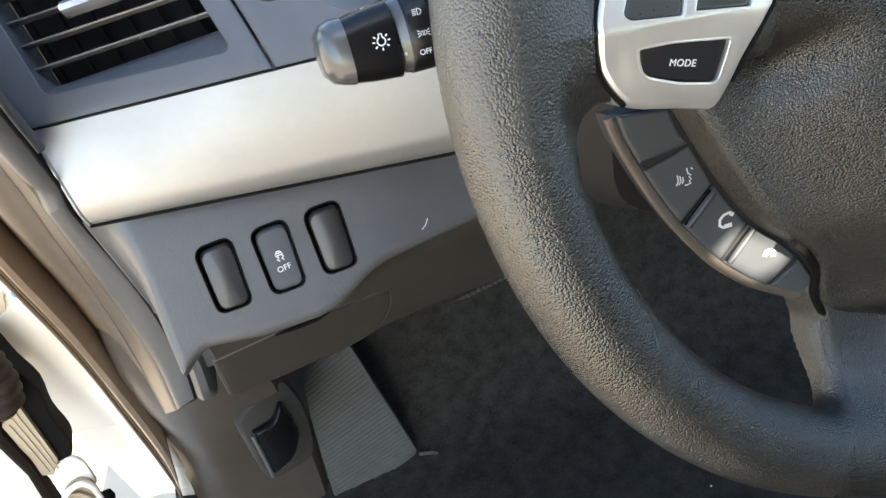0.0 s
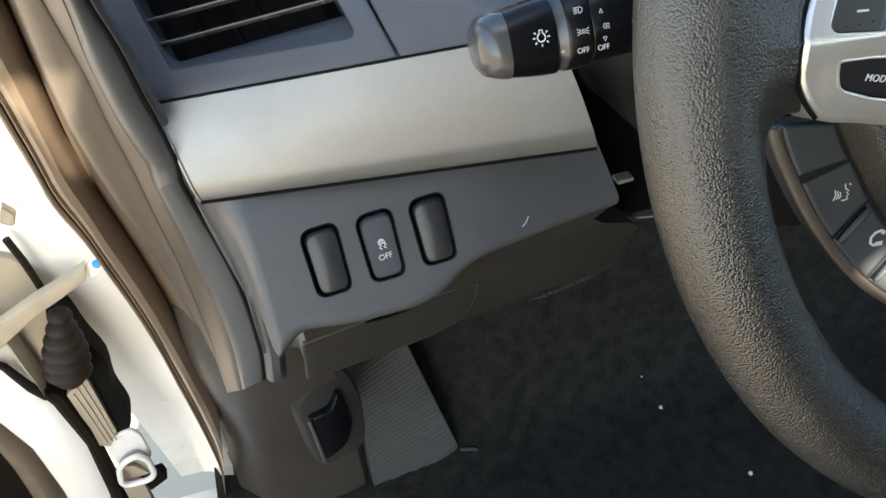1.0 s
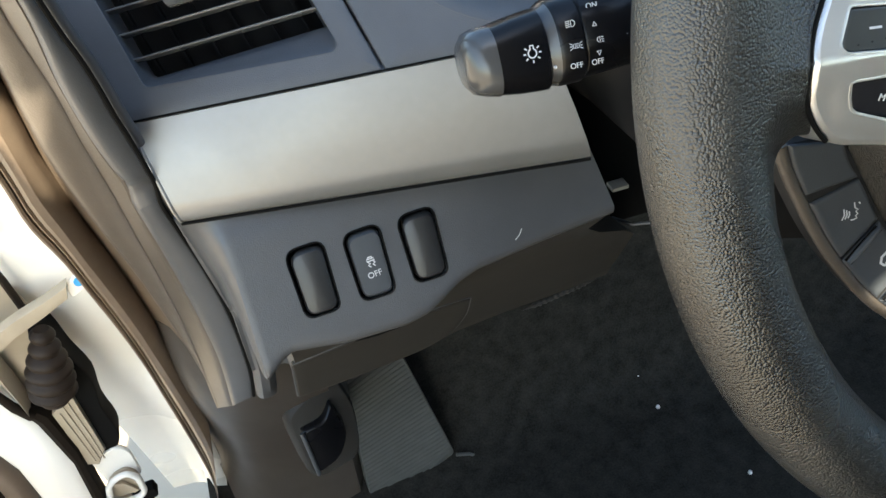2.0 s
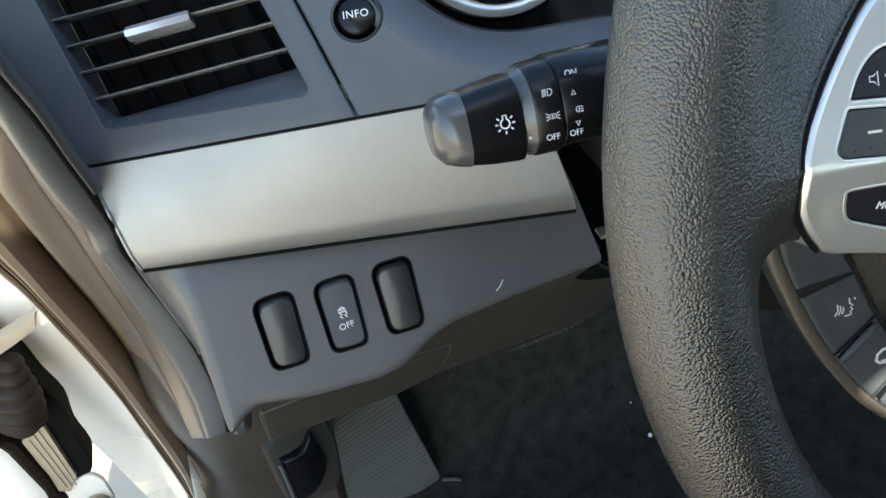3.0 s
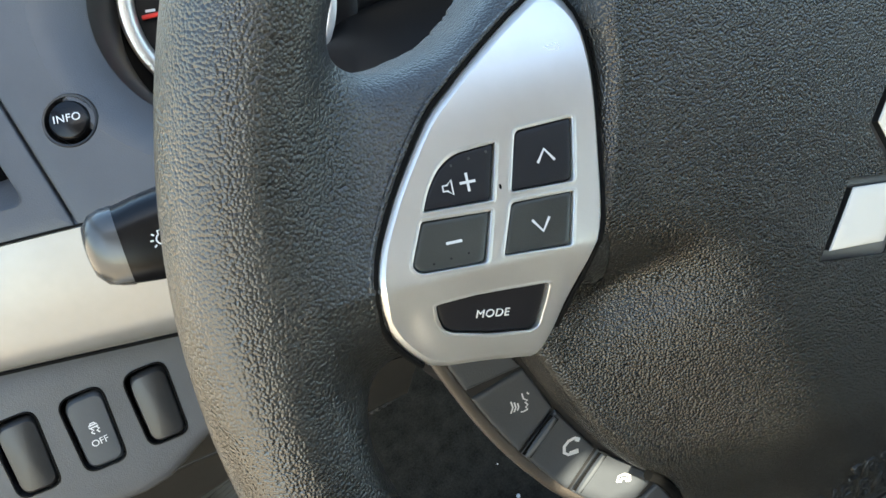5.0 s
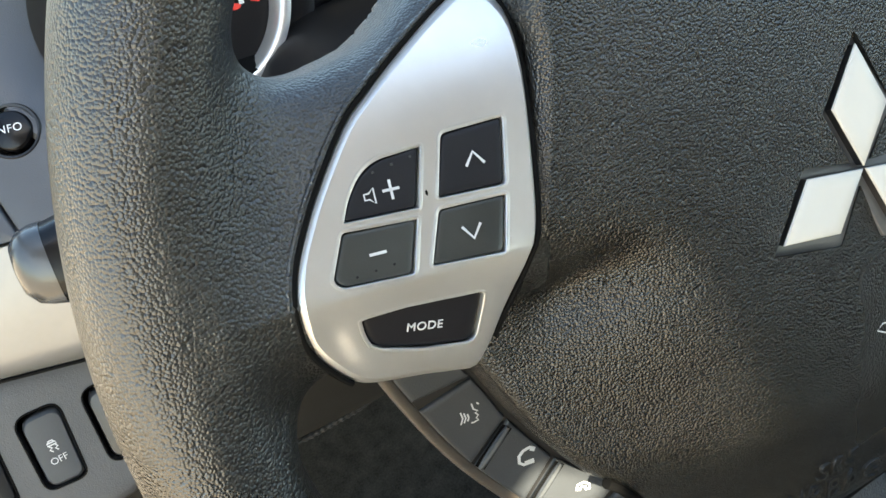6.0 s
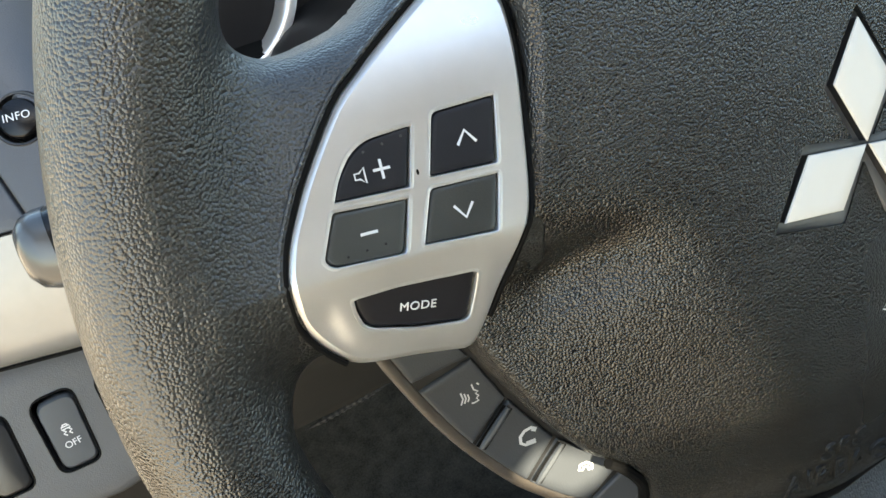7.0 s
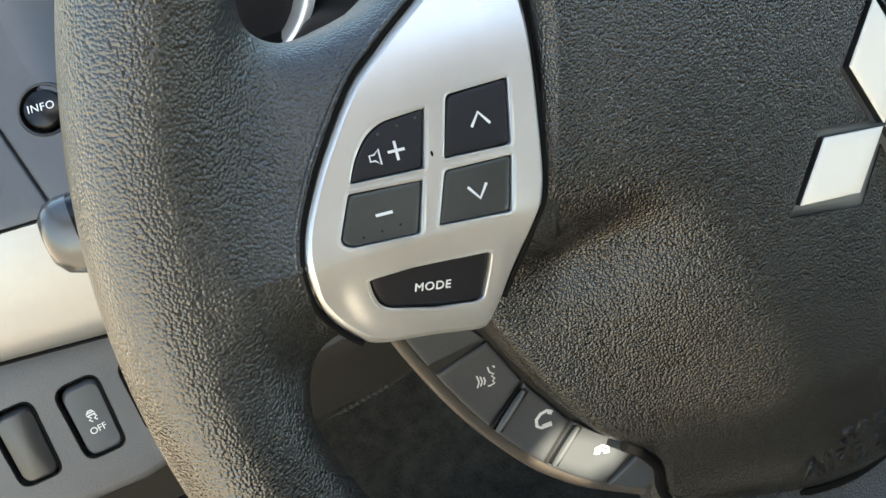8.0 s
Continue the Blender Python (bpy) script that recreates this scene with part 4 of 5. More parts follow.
def face_y(x, z):
    leg = float(np.interp(z, [0.68, 0.6928, 0.7347, 0.7986, 0.8458, 0.8916, 0.90], [0.262, 0.2544, 0.2379, 0.2145, 0.1985, 0.1843, 0.182])) - 0.004
    y = 0.163 + 0.5 * (z - 0.873) + 0.004 * smooth(-0.19, -0.12, x) + 0.003 * smooth(0.882, 0.895, z)
    k = smooth(-0.2990, -0.3190, x)
    return y + (leg - y) * k


def under_y(x, z):
    """The plane under the fold, which holds the fuse box lid and swings back to the leg at the dash end."""
    y = 0.166 + 0.099 * (x + 0.286) - 0.567 * (z - 0.796)
    k = smooth(-0.2865, -0.2915, x)
    return y + (face_y(-0.3205, z) - y) * k


def left_edge(z):
    return float(np.interp(z, [0.69, 0.7347, 0.7986, 0.8458, 0.8916, 0.9]  , [-0.3190, -0.3140, -0.3112, -0.3127, -0.3182, -0.3195]))


rows = []
for i in range(61):
    f = (i / 60) ** 1.6
    x = -0.3205 + f * 0.2035
    zl = float(np.interp(x, lx, lz))
    row = []
    ztop = 0.8975 + 0.0025 * f
    for k in range(20):
        z = ztop + (zl + 0.004 - ztop) * k / 19
        xx = x + (left_edge(z) + 0.3205) * (1 - smooth(0, 0.12, f)) + 0.012 * smooth(0.75, 1, f) * (ztop - z) / 0.05
        row.append((xx, face_y(x, z), z))
    xx, yl = row[-1][0], row[-1][1]
    row += [(xx, yl - 0.0004, zl + 0.0015), (xx, yl + 0.0006, zl - 0.0010), (xx, yl + 0.0030, zl - 0.0036), (xx, yl + 0.0065, zl - 0.0066)]
    zb = float(np.interp(x, [-0.325, -0.289, -0.250, -0.204, -0.185, -0.160, -0.130, -0.080], [0.735, 0.731, 0.730, 0.733, 0.742, 0.742, 0.736, 0.738]))
    top = zl - 0.012
    for k in range(9):
        z = top + (zb - top) * k / 8
        out = x + 0.042 * smooth(0.70, 1.0, f) * smooth(0, 3, k)
        row.append((out + (left_edge(z) + 0.3205) * (1 - smooth(0, 0.12, f)), under_y(out, z), z))
    xx, yb = row[-1][0], row[-1][1]
    row += [(xx, yb + 0.0020, zb - 0.0018), (xx, yb + 0.010, zb - 0.0030), (xx, yb + 0.05, zb - 0.001)]
    rows.append(row)
lower = part("lower_panel", solid(rows, 0.03, (0, 1, 0)), (DASH, KNEE), dash, "grey lower panel with three switches, underside darkened for shade")
# Faces under the fold take the darker colour that stands for shade.
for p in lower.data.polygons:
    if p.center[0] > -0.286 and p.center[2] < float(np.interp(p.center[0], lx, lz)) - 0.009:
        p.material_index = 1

lip = [Vector((-0.138, 0.2165, 0.7318)).lerp(Vector((-0.078, 0.2200, 0.7375)), k / 80) for k in range(81)]
part("ribbed_lip", tube(lip, [(0.0016 + 0.0004 * math.sin(k * 1.15)) * smooth(0, 18, k) * smooth(80, 55, k) + 0.0002 for k in range(81)], 8, up=(0, 1, 0)), KNEE, dash, "grey ribbed lip under the knee panel")
part("lower_joint", tube([Vector((p[0], p[1] - 0.0003, p[2] - 0.0010)) for p in TRIMLOW], 0.0008, 8), GAP, dash, "dark joint under the trim")

rows = []
for i in range(17):
    z = 0.850 - 0.162 * i / 16
    lx0, ly0 = left_edge(z), face_y(-0.3205, z) + 0.0015
    end = 0.6 + 0.4 * smooth(0.688, 0.700, z)
    w = 0.0150 + 0.006 * smooth(0.80, 0.84, z)
    rows.append([(lx0 + 0.0003, ly0 + 0.020, z), (lx0 + 0.0003, ly0 + 0.003, z), (lx0 + 0.002, ly0 - 0.0010 * end, z), (lx0 + 0.3 * w, ly0 - 0.0045 * end, z), (lx0 + 0.65 * w, ly0 - 0.0050 * end, z), (lx0 + 0.9 * w, ly0 - 0.001, z), (lx0 + w, ly0 + 0.006, z), (lx0 + w + 0.001, ly0 + 0.022, z)])
part("panel_leg", solid(rows, 0.012, (0, 1, 0)), DASH, dash, "rounded grey leg of the lower panel")
part("scratch", ribbon([[(0.0880, -0.0262), (0.0905, -0.0245), (0.0925, -0.0215)]], 0.0005, lambda a, b: -0.0006), WHITE, dash, "short pale scratch", m=Matrix.Translation((-0.25, 0.163, 0.873)) @ tilted(math.atan(0.5), 0, 0))
FACE = Matrix.Translation((-0.25, 0.163, 0.873)) @ tilted(math.atan(0.5), 0, 0)
SHAPES = [[(-0.0105, 0.0000), (0.0083, 0.0010), (0.0086, -0.0340), (-0.0086, -0.0345)]] * 3
tools, spots = [], [(-0.2647, 0.0), (-0.2363, 0.0004), (-0.2083, 0.0016)]
for (x, up), shape in zip(spots, SHAPES):
    line = [(p[0] + x + 0.25, p[1] + up) for p in rounded(shape, [0.0065, 0.0055, 0.0045, 0.0050], 6)]
    c = part("cutter", plate(grown(line, 0.0006), lambda a, b: 0.02, 0.035, 0.0001, rings=(0.5,)), GAP)
    c.matrix_world = FACE
    tools.append(c)
cut(lower, tools)
SWITCH = material("black switch blank", (0.022, 0.022, 0.023), 0.36, vary=0.15, bump=0.12, bump_scale=1800)
for k, ((x, up), shape) in enumerate(zip(spots, SHAPES)):
    line = [(p[0], p[1]) for p in rounded(shape, [0.0065, 0.0055, 0.0045, 0.0050], 6)]
    m = FACE @ Matrix.Translation((x + 0.25, up, 0))
    mid = k == 1
    sw = thing("stability_switch" if mid else "switch_blank", "grey stability control switch with white OFF sign" if mid else "blank black rocker switch in the lower panel", "switch", m, group="" if mid else "blank switches")
    part("bezel", tube([(*p, 0.0002) for p in grown(line, 0.0005)], 0.0004, 8, closed=True, flat=0.7), GAP, sw, "dark gap round the switch")
    part("pocket", plate(grown(line, 0.001), lambda a, b: -0.007, 0.003, 0.0004), GAP, sw, "dark pocket")
    inner = [Vector(p) * 1.0 for p in line]
    cc = sum(inner, Vector((0, 0))) / len(inner)
    inner = [cc + Vector(((p - cc)[0] * 0.90, (p - cc)[1] * 0.945)) + Vector((0.0005, -0.0006)) for p in inner]
    rock = part("rocker", plate(inner, (lambda a, b: 0.0022 - 30 * (a ** 2) - 2.5 * (b + 0.017) ** 2) if not mid else (lambda a, b: 0.0003 - 4 * a * a - 0.02 * (b + 0.017)), 0.008, 0.0022, rings=(0.9, 0.8, 0.65, 0.5, 0.3, 0.15)), BARPLASTIC if mid else SWITCH, sw, "dark grey rocker" if mid else "smooth black blank rocker")
    if mid:
        lettering("OFF", 0.0042, Matrix.Translation((0.0006, -0.0228, 0.0006)) @ pose(0, 0, 0, 0, 0, 6), rock)
        sign("skid_sign", icon_scale([[(-2.4, 1.0), (-2.2, 2.4), (2.0, 2.4), (2.4, 1.0), (-2.4, 1.0)], [(-1.5, 2.5), (-1.0, 3.5), (1.0, 3.5), (1.5, 2.5)], [(-1.8, 0.6), (-0.6, -0.6), (-2.2, -1.4), (-0.8, -2.8)], [(1.4, 0.6), (2.4, -0.6), (0.8, -1.4), (2.0, -2.8)]], 0.8 * mm), 0.0006, rock, Matrix.Translation((0.0002, -0.0165, 0.00062)) @ pose(0, 0, 0, 0, 0, 4), "white skidding car sign")

# fuse box lid
LA, LB, LC = Vector((-0.286, 0.166, 0.796)), Vector((-0.182, 0.178, 0.793)), Vector((-0.289, 0.202, 0.732))
lxv = (LB - LA).normalized()
lyv = (LA - LC)
lyv = (lyv - lxv * lyv.dot(lxv)).normalized()
LID = Matrix.Translation(LA) @ Matrix((lxv, lyv, lxv.cross(lyv))).transposed().to_4x4()
lid = thing("fuse_lid", "fuse box lid under the dash, darkened for shade", "fuse box lid", LID)
lid_line = rounded([(-0.0014, 0.0023), (0.0015, -0.0690), (0.037, -0.0722), (0.084, -0.0700), (0.1015, -0.0585), (0.1075, -0.0280), (0.1040, 0.0036), (0.090, 0.0068), (0.0658, 0.0085), (0.060, 0.0065), (0.036, 0.0071)], [0.002, 0.002, 0.01, 0.012, 0.014, 0.02, 0.002, 0.003, 0.003, 0.003, 0.003])
part("lid", plate(lid_line, lambda a, b: 0.0009, 0.003, 0.0007), KNEE, lid, "lid with shade in its dark colour")
# The lid's worn edge; its highlight is put in as a paler colour.
part("lid_edge", tube([(*p, 0.0001) for p in grown(lid_line, 0.0004)], 0.0006, 8, closed=True, flat=0.6), DASH, lid, "worn edge round the lid, highlight in its paler colour")
part("finger_notch", tube([(0.034, 0.0080, 0.0014), (0.046, 0.0078, 0.0018), (0.058, 0.0076, 0.0018), (0.066, 0.0095, 0.0014)], [0.0006, 0.0013, 0.0013, 0.0006], 8), GAP, lid, "dark finger notch")

# ---- footwell ----
floor = part("floor", box((-0.42, -1.75, 0.33), (1.1, 0.62, 0.36)), CARPET)
tagged(floor, "black carpeted car floor", "floor", kind="structure")
rows = []
for i in range(12):
    x = -0.30 + 0.12 * i
    rows.append([(x, 0.32, 0.3604), (x, 0.36, 0.3618), (x, 0.39, 0.366), (x, 0.415, 0.378), (x, 0.432, 0.400), (x, 0.445, 0.44), (x, 0.458, 0.50), (x, 0.470, 0.60), (x, 0.48, 0.75), (x, 0.46, 0.95)])
toe = part("wall_toe_board", solid(rows, 0.02, (0, 1, -0.2)), CARPET)
tagged(toe, "black carpeted toe board", "wall", kind="structure")
rest = thing("footrest", "grey ribbed rubber footrest on the toe board", "footrest")
RESTM = Matrix.Translation((-0.205, 0.3975, 0.45)) @ tilted(radians(6), radians(4), radians(0))
bm = plate(rounded([(-0.046, 0.105), (0.006, 0.110), (0.046, -0.078), (-0.054, -0.115)], 0.006), lambda a, b: 0.0, 0.02, 0.002)
restp = part("plate", bm, PEDAL, rest, "grey rubber plate", m=RESTM)
for k in range(38):
    f = k / 37
    y0 = 0.098 - 0.205 * f
    xl = -0.045 - 0.008 * f
    xr = min(0.001 + 0.041 * (f * 1.10), 0.040)
    yr = max(y0 + 0.022, -0.072)
    part("rib", tube([(xl, y0, 0.0004), ((xl + xr) / 2, y0 + 0.011, 0.0004), (xr, min(yr, 0.105), 0.0004)], 0.0007, 6), PEDAL, restp)
part("edge_clip", tube([(0.046, -0.078, 0.002), (0.060, -0.082, 0.004), (0.066, -0.088, 0.004)], 0.002, 6), PEDAL, restp, "small rubber tongue", m=None)

kick = thing("kick_panel", "brown grey plastic kick panel beside the footrest", "kick panel")
rows = []
for i in range(16):
    z = 0.735 - 0.385 * i / 15
    back = 0.285 + 0.10 * smooth(0.72, 0.40, z)
    row = []
    for j in range(15):
        s = j / 14
        x = -0.394 + 0.152 * s + 0.012 * smooth(0.70, 0.5, z) * s
        y = back + 0.035 * (abs(s - 0.55) / 0.55) ** 2.2 + 0.10 * smooth(0.80, 1.0, s) + 0.020 * smooth(0.25, 0.0, s)
        row.append((x, y, z))
    rows.append(row)
part("panel", solid(rows, 0.01, (0, 1, 0)), KICK, kick, "brown grey moulded panel")
lever = thing("bonnet_lever", "black bonnet release lever on the kick panel", "lever")
LEV = Matrix.Translation((-0.2870, 0.3120, 0.5650)) @ tilted(radians(10), radians(12), 0)
part("lever_housing", plate(rounded([(-0.0230, 0.0330), (0.0060, 0.0480), (0.0270, 0.0520), (0.0380, 0.0050), (0.0300, -0.0460), (-0.0180, -0.0440)], [0.012, 0.02, 0.014, 0.02, 0.014, 0.012]), lambda a, b: 0.0035 - 6 * a * a, 0.030, 0.006), KNEE, kick, "dark housing round the lever", m=LEV)
part("handle", plate(rounded([(-0.0145, 0.0175), (0.006, 0.0195), (0.0155, 0.0320), (0.0220, -0.0080), (0.010, -0.0240), (-0.0130, -0.0310)], [0.003, 0.006, 0.004, 0.008, 0.008, 0.003]), lambda a, b: 0.012 - 14 * a * a, 0.030, 0.003), GLOSS, lever, "curved black handle", m=LEV)
part("handle_lip", tube([(-0.0150, 0.0180, 0.0105), (-0.0140, -0.0050, 0.0115), (-0.0130, -0.0300, 0.0105)], 0.0018, 8), BARPLASTIC, lever, "paler grey edge of the handle", m=LEV)
for k, (x, y) in enumerate(((0.070, 0.371), (0.114, 0.262), (0.098, 0.232), (0.066, 0.41))):
    s = 0.0022 if k < 2 else 0.0009
    crumb = part("crumb", plate([(s * (1 + 0.2 * math.sin(5 * t + k)) * math.cos(t), s * math.sin(t)) for t in np.arange(0, 6.28, 0.6)], lambda a, b: s * 1.2 - 200 * (a * a + b * b), s, s * 0.4, rings=(0.8, 0.5, 0.2)), WHITE, None, m=Matrix.Translation((x, y, float(np.interp(y, [0.32, 0.36, 0.39, 0.415], [0.3606, 0.3620, 0.3662, 0.3783])))))
    tagged(crumb, "small white crumb lying on the carpet", "crumb", group="crumbs on the carpet")

# ---- pillar trim beside the dash ----
pillar = thing("pillar_trim", "brown grey plastic pillar trim along the dash end", "pillar trim")


def line_at(pts, n=64):
    """A line through points from the top down, resampled evenly."""
    c = curve2(pts, 8, False)
    d = [0.0]
    for p, q in zip(c, c[1:]):
        d.append(d[-1] + (q - p).length)
    return [Vector([float(np.interp(k * d[-1] / (n - 1), d, [v[i] for v in c])) for i in range(3)]) for k in range(n)]


L_A = line_at([(-0.3316, 0.1311, 1.0408), (-0.3296, 0.1411, 1.0147), (-0.3262, 0.1500, 0.9907), (-0.3244, 0.1601, 0.9637), (-0.3233, 0.1640, 0.9529), (-0.3218, 0.1720, 0.9300), (-0.3215, 0.1757, 0.9194), (-0.3227, 0.1797, 0.9066), (-0.3208, 0.1850, 0.8894), (-0.3159, 0.1987, 0.8454), (-0.3137, 0.2144, 0.7990), (-0.3158, 0.2379, 0.7346), (-0.3209, 0.2545, 0.6915)])
L_B = line_at([(-0.3396, 0.1421, 1.0408), (-0.3379, 0.1522, 1.0122), (-0.3393, 0.1623, 0.9811), (-0.3380, 0.1753, 0.9459), (-0.3348, 0.1869, 0.9167), (-0.3355, 0.1914, 0.9040), (-0.3344, 0.1995, 0.8809), (-0.3330, 0.2118, 0.8459), (-0.3319, 0.2344, 0.7814), (-0.3331, 0.2535, 0.7292), (-0.3388, 0.2767, 0.6651)])
L_C = line_at([(-0.3486, 0.1630, 1.0362), (-0.3494, 0.1743, 1.0062), (-0.3470, 0.1887, 0.9666), (-0.3473, 0.2003, 0.9361), (-0.3462, 0.2130, 0.9010), (-0.3460, 0.2246, 0.8673), (-0.3454, 0.2433, 0.8132), (-0.3472, 0.2705, 0.7375), (-0.3523, 0.3009, 0.6421)])
L_F = line_at([(-0.3610, 0.1747, 1.0329), (-0.3623, 0.1859, 1.0046), (-0.3645, 0.1959, 0.9782), (-0.3664, 0.2073, 0.9480), (-0.3671, 0.2172, 0.9210), (-0.3641, 0.2327, 0.8757), (-0.3586, 0.2528, 0.8176), (-0.3568, 0.2671, 0.7784), (-0.3544, 0.2814, 0.7350), (-0.3530, 0.2993, 0.6811), (-0.3530, 0.3135, 0.6349)])
L_D = line_at([(-0.3697, 0.1970, 1.0276), (-0.3706, 0.2091, 0.9975), (-0.3726, 0.2194, 0.9696), (-0.3748, 0.2313, 0.9377), (-0.3765, 0.2412, 0.9098), (-0.3760, 0.2575, 0.8631), (-0.3720, 0.2782, 0.8021), (-0.3708, 0.2929, 0.7619), (-0.3697, 0.3075, 0.7172), (-0.3695, 0.3297, 0.6578), (-0.3700, 0.3536, 0.5906)])
L_E = line_at([(-0.4010, 0.1850, 1.0750), (-0.3991, 0.2246, 0.9577), (-0.3990, 0.2352, 0.9232), (-0.3990, 0.2418, 0.9030), (-0.3995, 0.2474, 0.8867), (-0.4003, 0.2528, 0.8715), (-0.3990, 0.2581, 0.8551), (-0.3962, 0.2636, 0.8375), (-0.3944, 0.2703, 0.8169), (-0.3934, 0.2804, 0.7889), (-0.3921, 0.2919, 0.7577), (-0.3912, 0.3070, 0.7152), (-0.3918, 0.3226, 0.6748), (-0.3934, 0.3397, 0.6274), (-0.3947, 0.3587, 0.5736), (-0.3980, 0.3863, 0.5049), (-0.4033, 0.4179, 0.4187), (-0.4140, 0.4442, 0.3434)])
back = Vector((0, 0.02, 0.007))
SEAT = Vector((-0.275, -0.18, 1.13))


def strip(lines, offsets, i0, i1):
    """Points across a moulding: shares between two lines and how far they stand out towards the seat."""
    return [[(w := p + (q - p) * f) + (SEAT - w).normalized() * h for f, h in offsets] for p, q in zip(lines[0][i0:i1], lines[1][i0:i1])]


SLAB = [(0.02, -0.040), (0.02, -0.0120), (0.06, -0.0098), (0.20, -0.0066), (0.45, -0.0022), (0.66, 0.0008), (0.78, 0.0020), (0.87, 0.0016), (0.94, -0.0006), (1.0, -0.0042), (1.0, -0.030)]


def dip(rows):
    """The shallow valley where the two end strips meet."""
    return [[p + Vector((0.0, 0.0045, 0.0012)) * math.exp(-((p[2] - 0.911) / 0.0065) ** 2) for p in r] for r in rows]


part("upper_end_strip", solid(dip(strip((L_A, L_B), SLAB, 0, 25)), 0.01, (0, 1, 0.2)), DASH, pillar, "grey upper strip at the dash end")
part("lower_end_strip", solid(dip(strip((L_A, L_B), SLAB, 24, 64)), 0.01, (0, 1, 0.2)), DASH, pillar, "grey lower strip at the dash end")
part("gap_line", tube([p + (p - SEAT).normalized() * 0.0060 + Vector((0.0006, 0, 0)) for p in L_A], 0.0011, 8, up=(0, 1, 0)), GAP, pillar, "dark gap beside the dash")
part("panel_edge", tube([p + (p - SEAT).normalized() * 0.014 + Vector((0.0032, 0, 0)) for p in L_A if p[2] > 0.946], 0.0028, 12, up=(0, 1, 0)), DASH, pillar, "rounded grey edge of the dash end")
part("hollow_strip", solid(strip((L_B, L_C), [(-0.10, -0.014), (0.10, -0.0085), (0.35, -0.0078), (0.7, -0.0080), (0.95, -0.0070), (1.1, -0.007)], 0, 64), 0.02, (0, 1, 0.2)), JAMB, pillar, "brown grey hollow between the strips")
part("inner_strip", solid(strip((L_C, L_F), [(-0.05, -0.012), (0.0, -0.0060), (0.10, -0.0042), (0.5, -0.0010), (0.85, 0.0008), (0.96, -0.0012), (1.0, -0.005), (1.02, -0.02)], 0, 64), 0.02, (0, 1, 0.2)), JAMB, pillar, "brown grey inner strip")
part("groove_strip", solid(strip((L_F, L_D), [(-0.05, -0.014), (0.2, -0.022), (0.6, -0.024), (1.0, -0.016)], 0, 64), 0.02, (0, 1, 0.2)), SEALRUB, pillar, "brown groove beside the seal")
seal = thing("door_seal", "brown black rubber door seal along the pillar", "door seal")
rows = []
for d, e in zip(L_D, L_E):
    w = e - d
    o = Vector((0, -1, -0.3)).normalized()
    rows.append([d + back, d + w * 0.04 + o * 0.002, d + w * 0.14 + o * 0.007, d + w * 0.32 + o * 0.0105, d + w * 0.50 + o * 0.0100, d + w * 0.63 + o * 0.0065, d + w * 0.70 + o * 0.0020])
part("seal_bulb", solid(rows, 0.02, (0, 1, 0.3)), SEALRUB, seal, "rounded rubber seal")
for f0, f1, h in ((0.69, 0.83, 0.0030), (0.84, 1.0, 0.0022)):
    o = Vector((0, -1, -0.3)).normalized()
    part("seal_lip", solid([[d + (e - d) * f0 - o * 0.004, d + (e - d) * (f0 + 0.02) + o * h * 0.7, d + (e - d) * (f0 + f1) / 2 + o * h, d + (e - d) * (f1 - 0.02) + o * h * 0.6, d + (e - d) * f1 - o * 0.004] for d, e in zip(L_D, L_E)], 0.012, (0, 1, 0.3)), SEALRUB, seal, "thin outer lip of the seal")

# ---- white door pillar, check strap, boot and door ----
post = thing("door_post", "white painted body pillar with door opening edge", "body pillar")
rows = []
for k in range(27):
    e = L_E[10 + 2 * k if k < 26 else 63]
    left = -0.66 + 0.20 * smooth(0.76, 0.735, e[2])
    a, b = e[1] + 0.042, 0.338
    y = 0.5 * (a + b + math.sqrt((a - b) ** 2 + 0.02 ** 2))
    rows.append([(e[0] + 0.012, e[1] + 0.02, e[2]), (e[0] - 0.002, e[1] + 0.025, e[2]), (e[0] - 0.006, (e[1] + 0.030 + y) / 2, e[2]), (e[0] - 0.012, y, e[2]), (e[0] + 0.5 * (left - e[0]), y + 0.004, e[2]), (left, y + 0.008, e[2] - 0.003)])
part("post_face", solid(rows, 0.03, (0, 1, 0)), PAINT, post, "white painted post")
part("sill", box((-0.58, -1.2, 0.28), (-0.405, 0.47, 0.345), 0.02), PAINT, post, "white painted sill")
# Beige for the door metal, with shade put into the colour.
BEIGE = material("beige metal, shade in colour", (0.36, 0.30, 0.22), 0.45, vary=0.12, bump=0.1)


def facing(y):
    """A pose whose face looks back along the car."""
    return Matrix.Translation((0, y, 0)) @ tilted(0, 0, 0)


recess = thing("boot_recess", "black recess in the white pillar for the cable boot", "recess")
part("recess_face", plate(curve2([(-0.4557, 0.7369), (-0.4474, 0.7415), (-0.4426, 0.7243), (-0.4398, 0.7013), (-0.4341, 0.6737), (-0.4373, 0.6444), (-0.4349, 0.6164), (-0.4391, 0.6000), (-0.4514, 0.5884), (-0.4559, 0.6118), (-0.4609, 0.6543), (-0.4600, 0.7091)], 3), lambda a, b: 0.0, 0.02, 0.002), GAP, recess, "dark recess", m=facing(0.336))
BELLOWS = material("dark brown rubber", (0.018, 0.011, 0.007), 0.65, spec=0.3, vary=0.2)
boot = thing("cable_boot", "dark ribbed rubber cable boot between pillar and door", "cable boot")
path, rad = [], []
